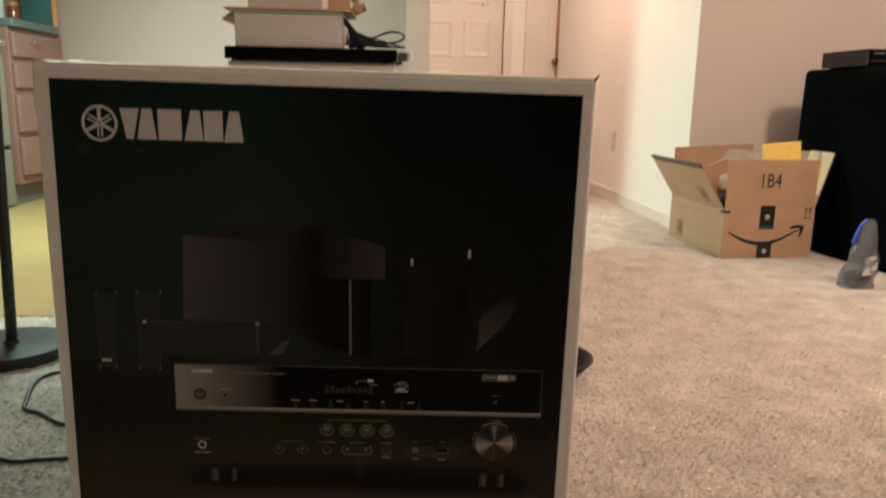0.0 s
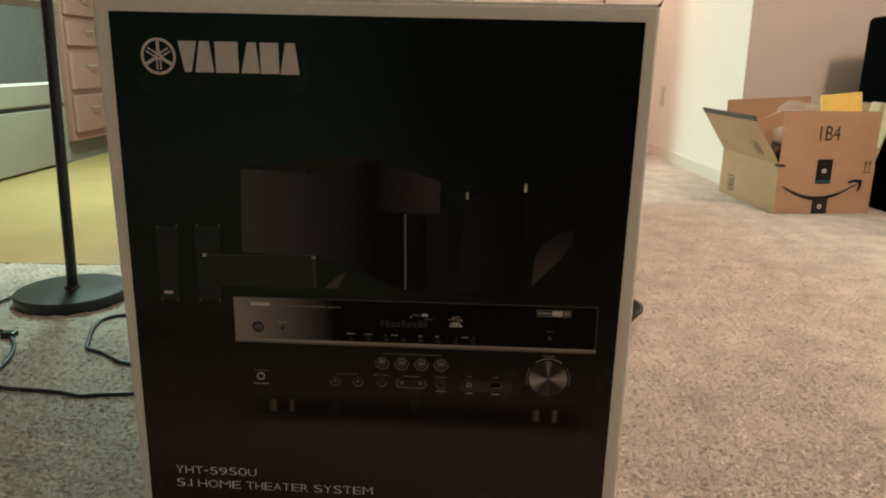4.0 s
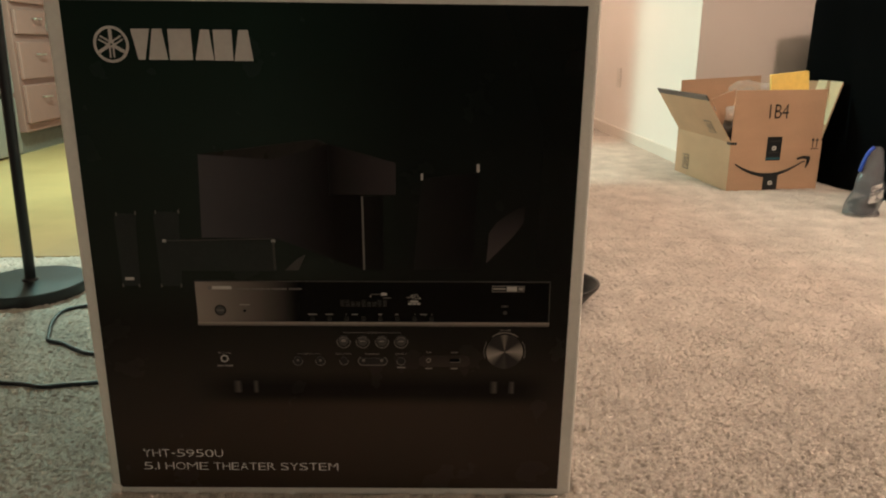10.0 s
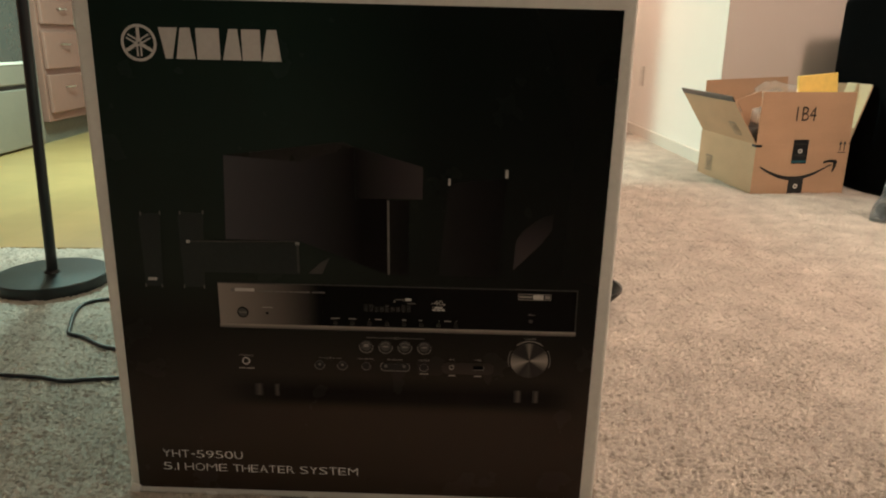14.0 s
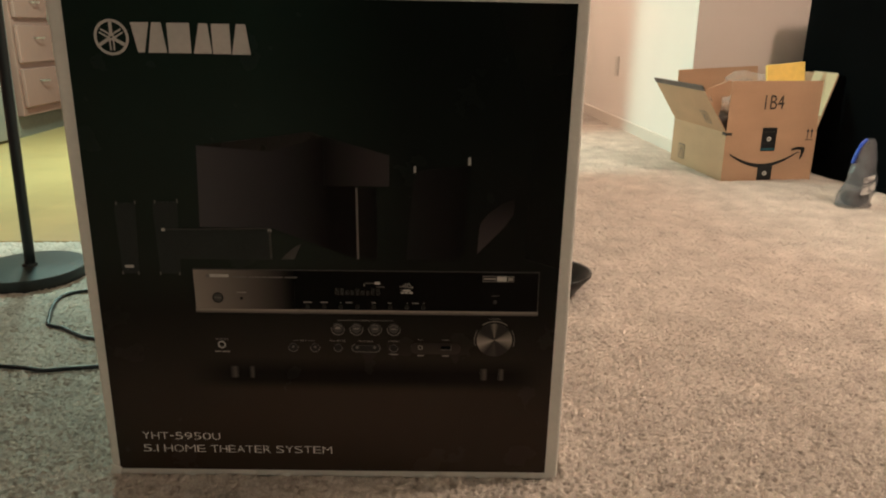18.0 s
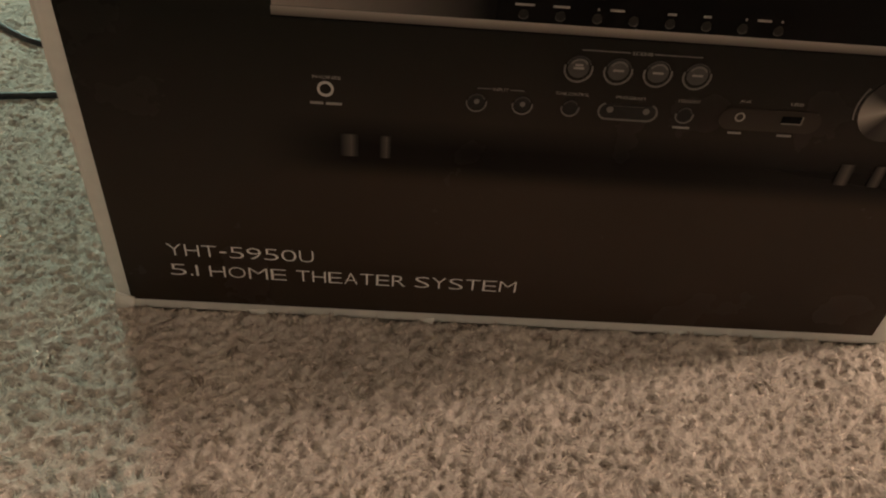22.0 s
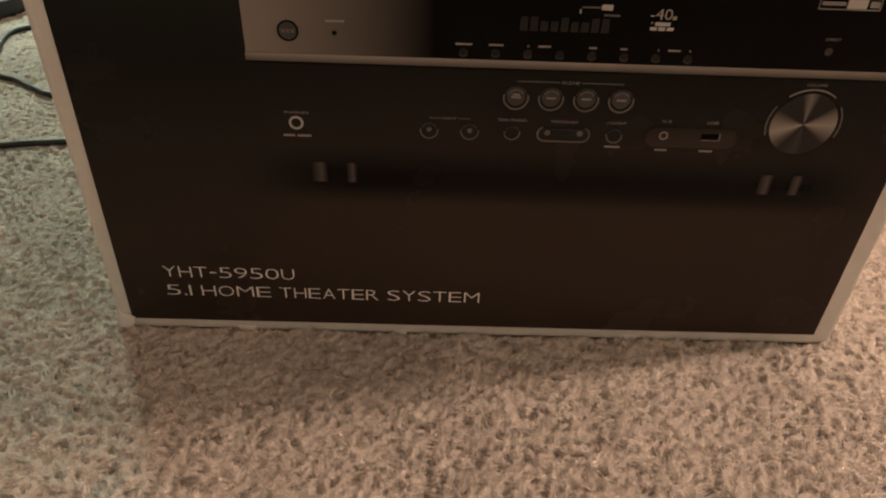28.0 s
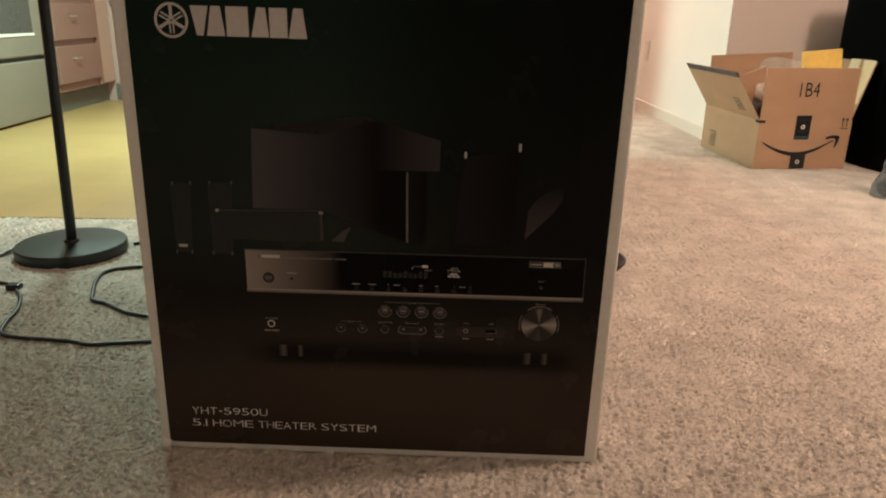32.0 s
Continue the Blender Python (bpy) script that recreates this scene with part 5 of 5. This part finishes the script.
for k in range(7):
    pts = [(-0.083 + 0.003 * k, 1.29 + 0.01 * k, 0.785 - 0.006 * k), (-0.060, 1.285 + 0.008 * k, 0.760 - 0.009 * k), (-0.035 + 0.004 * k, 1.29 + 0.006 * k, 0.730), (-0.070, 1.30, 0.712)]
    part("cord", tube(glide(pts, 5), 0.004, 8), M["cable"], loop, "", True)


# ---- carpet pile: a tufted bed with small pits, and short leaning yarn ends on it ----
def waves(lo, hi, count, seed):
    rng = np.random.default_rng(seed)
    return [(rng.uniform(0, 2 * np.pi), rng.uniform(lo, hi), rng.uniform(0, 2 * np.pi)) for _ in range(count)]


def swell(x, y, set_):
    total = np.zeros_like(x)
    for ang, wave, ph in set_:
        total += np.cos((x * math.cos(ang) + y * math.sin(ang)) * 2 * np.pi / wave + ph)
    return total / math.sqrt(len(set_) / 2)


TUFTS, BILLOWS, ROLLS, PITS = waves(0.0065, 0.013, 30, 3), waves(0.022, 0.05, 18, 4), waves(0.10, 0.35, 8, 5), waves(0.0060, 0.0130, 36, 6)


def covered(x, y):
    """Where something stands on the carpet, or the vinyl begins."""
    c3, s3 = math.cos(radians(3)), math.sin(radians(3))
    bx, by = x * c3 - y * s3, x * s3 + y * c3
    c8, s8 = math.cos(radians(6.5)), math.sin(radians(6.5))
    lx, ly = (x - 1.288) * c8 + (y - 1.880) * s8, -(x - 1.288) * s8 + (y - 1.880) * c8
    lx = lx - 0.07 * ly
    inside = (bx > X0 - 0.001) & (bx < X1 + 0.001) & (by > -0.001) & (by < DEEP)
    inside |= (lx > -0.002) & (lx < W * 1.065 + 0.002) & (ly > -0.002) & (ly < D * 1.01 + 0.002)
    inside |= (x < 0.2) & (y > 1.078) & (y < 3.67)
    return inside | ((x + 0.774) ** 2 + (y - 0.801) ** 2 < 0.114**2)


def bed_height(x, y):
    drop = np.clip((-0.75 - swell(0.75 * x, y, PITS)) / 1.1, 0, 1)
    near = np.clip((1.6 - y) / 1.2, 0.8, 1)
    return 0.0062 + near * (0.00085 * swell(x, y, TUFTS) + 0.0005 * swell(x, y, BILLOWS)) + 0.0004 * swell(x, y, ROLLS) - (0.0054 + 0.0064 * np.clip((y - 0.1) / 0.7, 0, 1)) * drop


def mesh_from(name, V, faces, material, label):
    me = bpy.data.meshes.new(name)
    sides = faces.shape[1]
    me.vertices.add(len(V))
    me.vertices.foreach_set("co", V.reshape(-1).astype(np.float32))
    me.loops.add(faces.size)
    me.loops.foreach_set("vertex_index", faces.reshape(-1).astype(np.int32))
    me.polygons.add(len(faces))
    me.polygons.foreach_set("loop_start", np.arange(0, faces.size, sides, dtype=np.int32))
    me.polygons.foreach_set("use_smooth", np.ones(len(faces), dtype=bool))
    me.update(calc_edges=True)
    me.materials.append(material)
    return tagged(new(name, me), label, "carpet", "", "stuff")


def pile_bed(name, zones, label, material):
    rng = np.random.default_rng(11)
    V, F, count = [], [], 0
    for x0, x1, y0, y1, step in zones:
        nx, ny = int((x1 - x0) / step) + 2, int((y1 - y0) / step) + 2
        gx, gy = np.meshgrid(np.linspace(x0, x1, nx), np.linspace(y0, y1, ny))
        gx, gy = gx.ravel(), gy.ravel()
        jx, jy = gx + rng.normal(0, 0.16 * step, gx.size), gy + rng.normal(0, 0.16 * step, gy.size)
        gz = bed_height(jx, jy) + rng.normal(0, 0.00056, gx.size)
        gz[covered(gx, gy)] = -0.004
        V.append(np.stack([jx, jy, gz], 1))
        a = (np.arange(ny - 1)[:, None] * nx + np.arange(nx - 1)[None]).ravel() + count
        F.append(np.stack([a, a + 1, a + nx + 1, a + nx], 1))
        count += gx.size
    V, F = np.concatenate(V), np.concatenate(F)
    return mesh_from(name, V, F[(V[F][:, :, 2] > -0.003).any(1)], material, label)


def pile(name, zones, label, material):
    rng = np.random.default_rng(7)
    P, S, up_, lean_, kind = [], [], [], [], []
    for x0, x1, y0, y1, per, width, proud, slant, full in zones:
        gx, gy = np.meshgrid(np.linspace(x0, x1, int(math.sqrt(per) * (x1 - x0)) + 1), np.linspace(y0, y1, int(math.sqrt(per) * (y1 - y0)) + 1))
        n = gx.size
        P.append(np.stack([gx.ravel() + rng.normal(0, 0.45 / math.sqrt(per), n), gy.ravel() + rng.normal(0, 0.45 / math.sqrt(per), n)], 1))
        S.append(width * rng.uniform(0.7, 1.3, n))
        up_.append(proud * rng.uniform(0.1, 1.0, n))
        lean_.append(np.full(n, slant))
        kind.append(np.full(n, full))
    P, S, up_, lean_, kind = (np.concatenate(q) for q in (P, S, up_, lean_, kind))
    # the loose ends thin out away from the carton's front
    edge = np.clip((0.62 - P[:, 1]) / 0.80, 0, 1) * np.clip((1.25 - P[:, 0]) / 0.55, 0, 1)
    keep = ~covered(P[:, 0], P[:, 1]) & (rng.uniform(0, 1, len(P)) < edge)
    P, S, up_, lean_, kind = P[keep], S[keep], up_[keep], lean_[keep], kind[keep]
    x, y, n = P[:, 0], P[:, 1], len(P)
    foot = bed_height(x, y)
    # neighbours lean together
    sway = np.stack([swell(x, y, waves(0.018, 0.040, 14, 21)), swell(x, y, waves(0.018, 0.040, 14, 22))], 1)
    sway = (0.9 * sway + 0.75 * rng.normal(0, 1, (n, 2))) * lean_[:, None]
    turn = rng.uniform(0, 2 * np.pi, n)

    def ends(pick, sides, levels):
        """Yarn ends: rings of (height, width) closed by a blunt tip."""
        p, w, f, u, ln, tn = P[pick], S[pick], foot[pick], up_[pick], sway[pick], turn[pick]
        m, rows = len(p), len(levels)
        V = np.zeros((m, sides * rows + 1, 3))
        for row, (up, wide) in enumerate(levels):
            for k in range(sides):
                a = tn + 2 * np.pi * k / sides + 0.5 * row
                rad = w * wide * rng.uniform(0.8, 1.2, m)
                V[:, row * sides + k] = np.stack([p[:, 0] + ln[:, 0] * up + rad * np.cos(a), p[:, 1] + ln[:, 1] * up + rad * np.sin(a), f - 0.0016 + (u + 0.0016) * up], 1)
        V[:, -1] = np.stack([p[:, 0] + ln[:, 0], p[:, 1] + ln[:, 1], f + u], 1)
        tri = []
        for row in range(rows - 1):
            for k in range(sides):
                a, b = row * sides + k, row * sides + (k + 1) % sides
                tri += [(a, b, b + sides), (a, b + sides, a + sides)]
        tri += [((rows - 1) * sides + k, (rows - 1) * sides + (k + 1) % sides, rows * sides) for k in range(sides)]
        return V.reshape(-1, 3), (np.arange(m)[:, None, None] * (sides * rows + 1) + np.array(tri)[None]).reshape(-1, 3)

    shapes = [ends(kind == 2, 3, ((0.0, 1.0),))]
    V, faces, count = np.concatenate([v for v, f in shapes]), [], 0
    for v, f in shapes:
        faces.append(f + count)
        count += len(v)
    return mesh_from(name, V, np.concatenate(faces), material, label)


pile_bed("carpet_bed", [
    (-1.15, 1.05, -0.42, 0.10, 0.0020),
    (-1.15, 1.05, 0.095, 0.20, 0.0026),
    (-1.15, -0.20, 0.195, 0.50, 0.0028),
    (0.20, 1.05, 0.195, 0.50, 0.0028),
    (-1.15, -0.20, 0.495, 1.10, 0.0036),
    (0.20, 1.75, 0.495, 1.20, 0.0040),
    (1.045, 1.75, 0.10, 0.50, 0.0045),
    (0.25, 1.80, 1.195, 3.60, 0.0060),
], "dense beige carpet pile with small dark pits", M["pile_bed"])
pile("carpet_pile", [
    (-1.15, 1.25, -0.42, 0.60, 260000, 0.0010, 0.0026, 0.0034, 2),
], "loose beige yarn ends on the carpet round the carton", M["pile"])
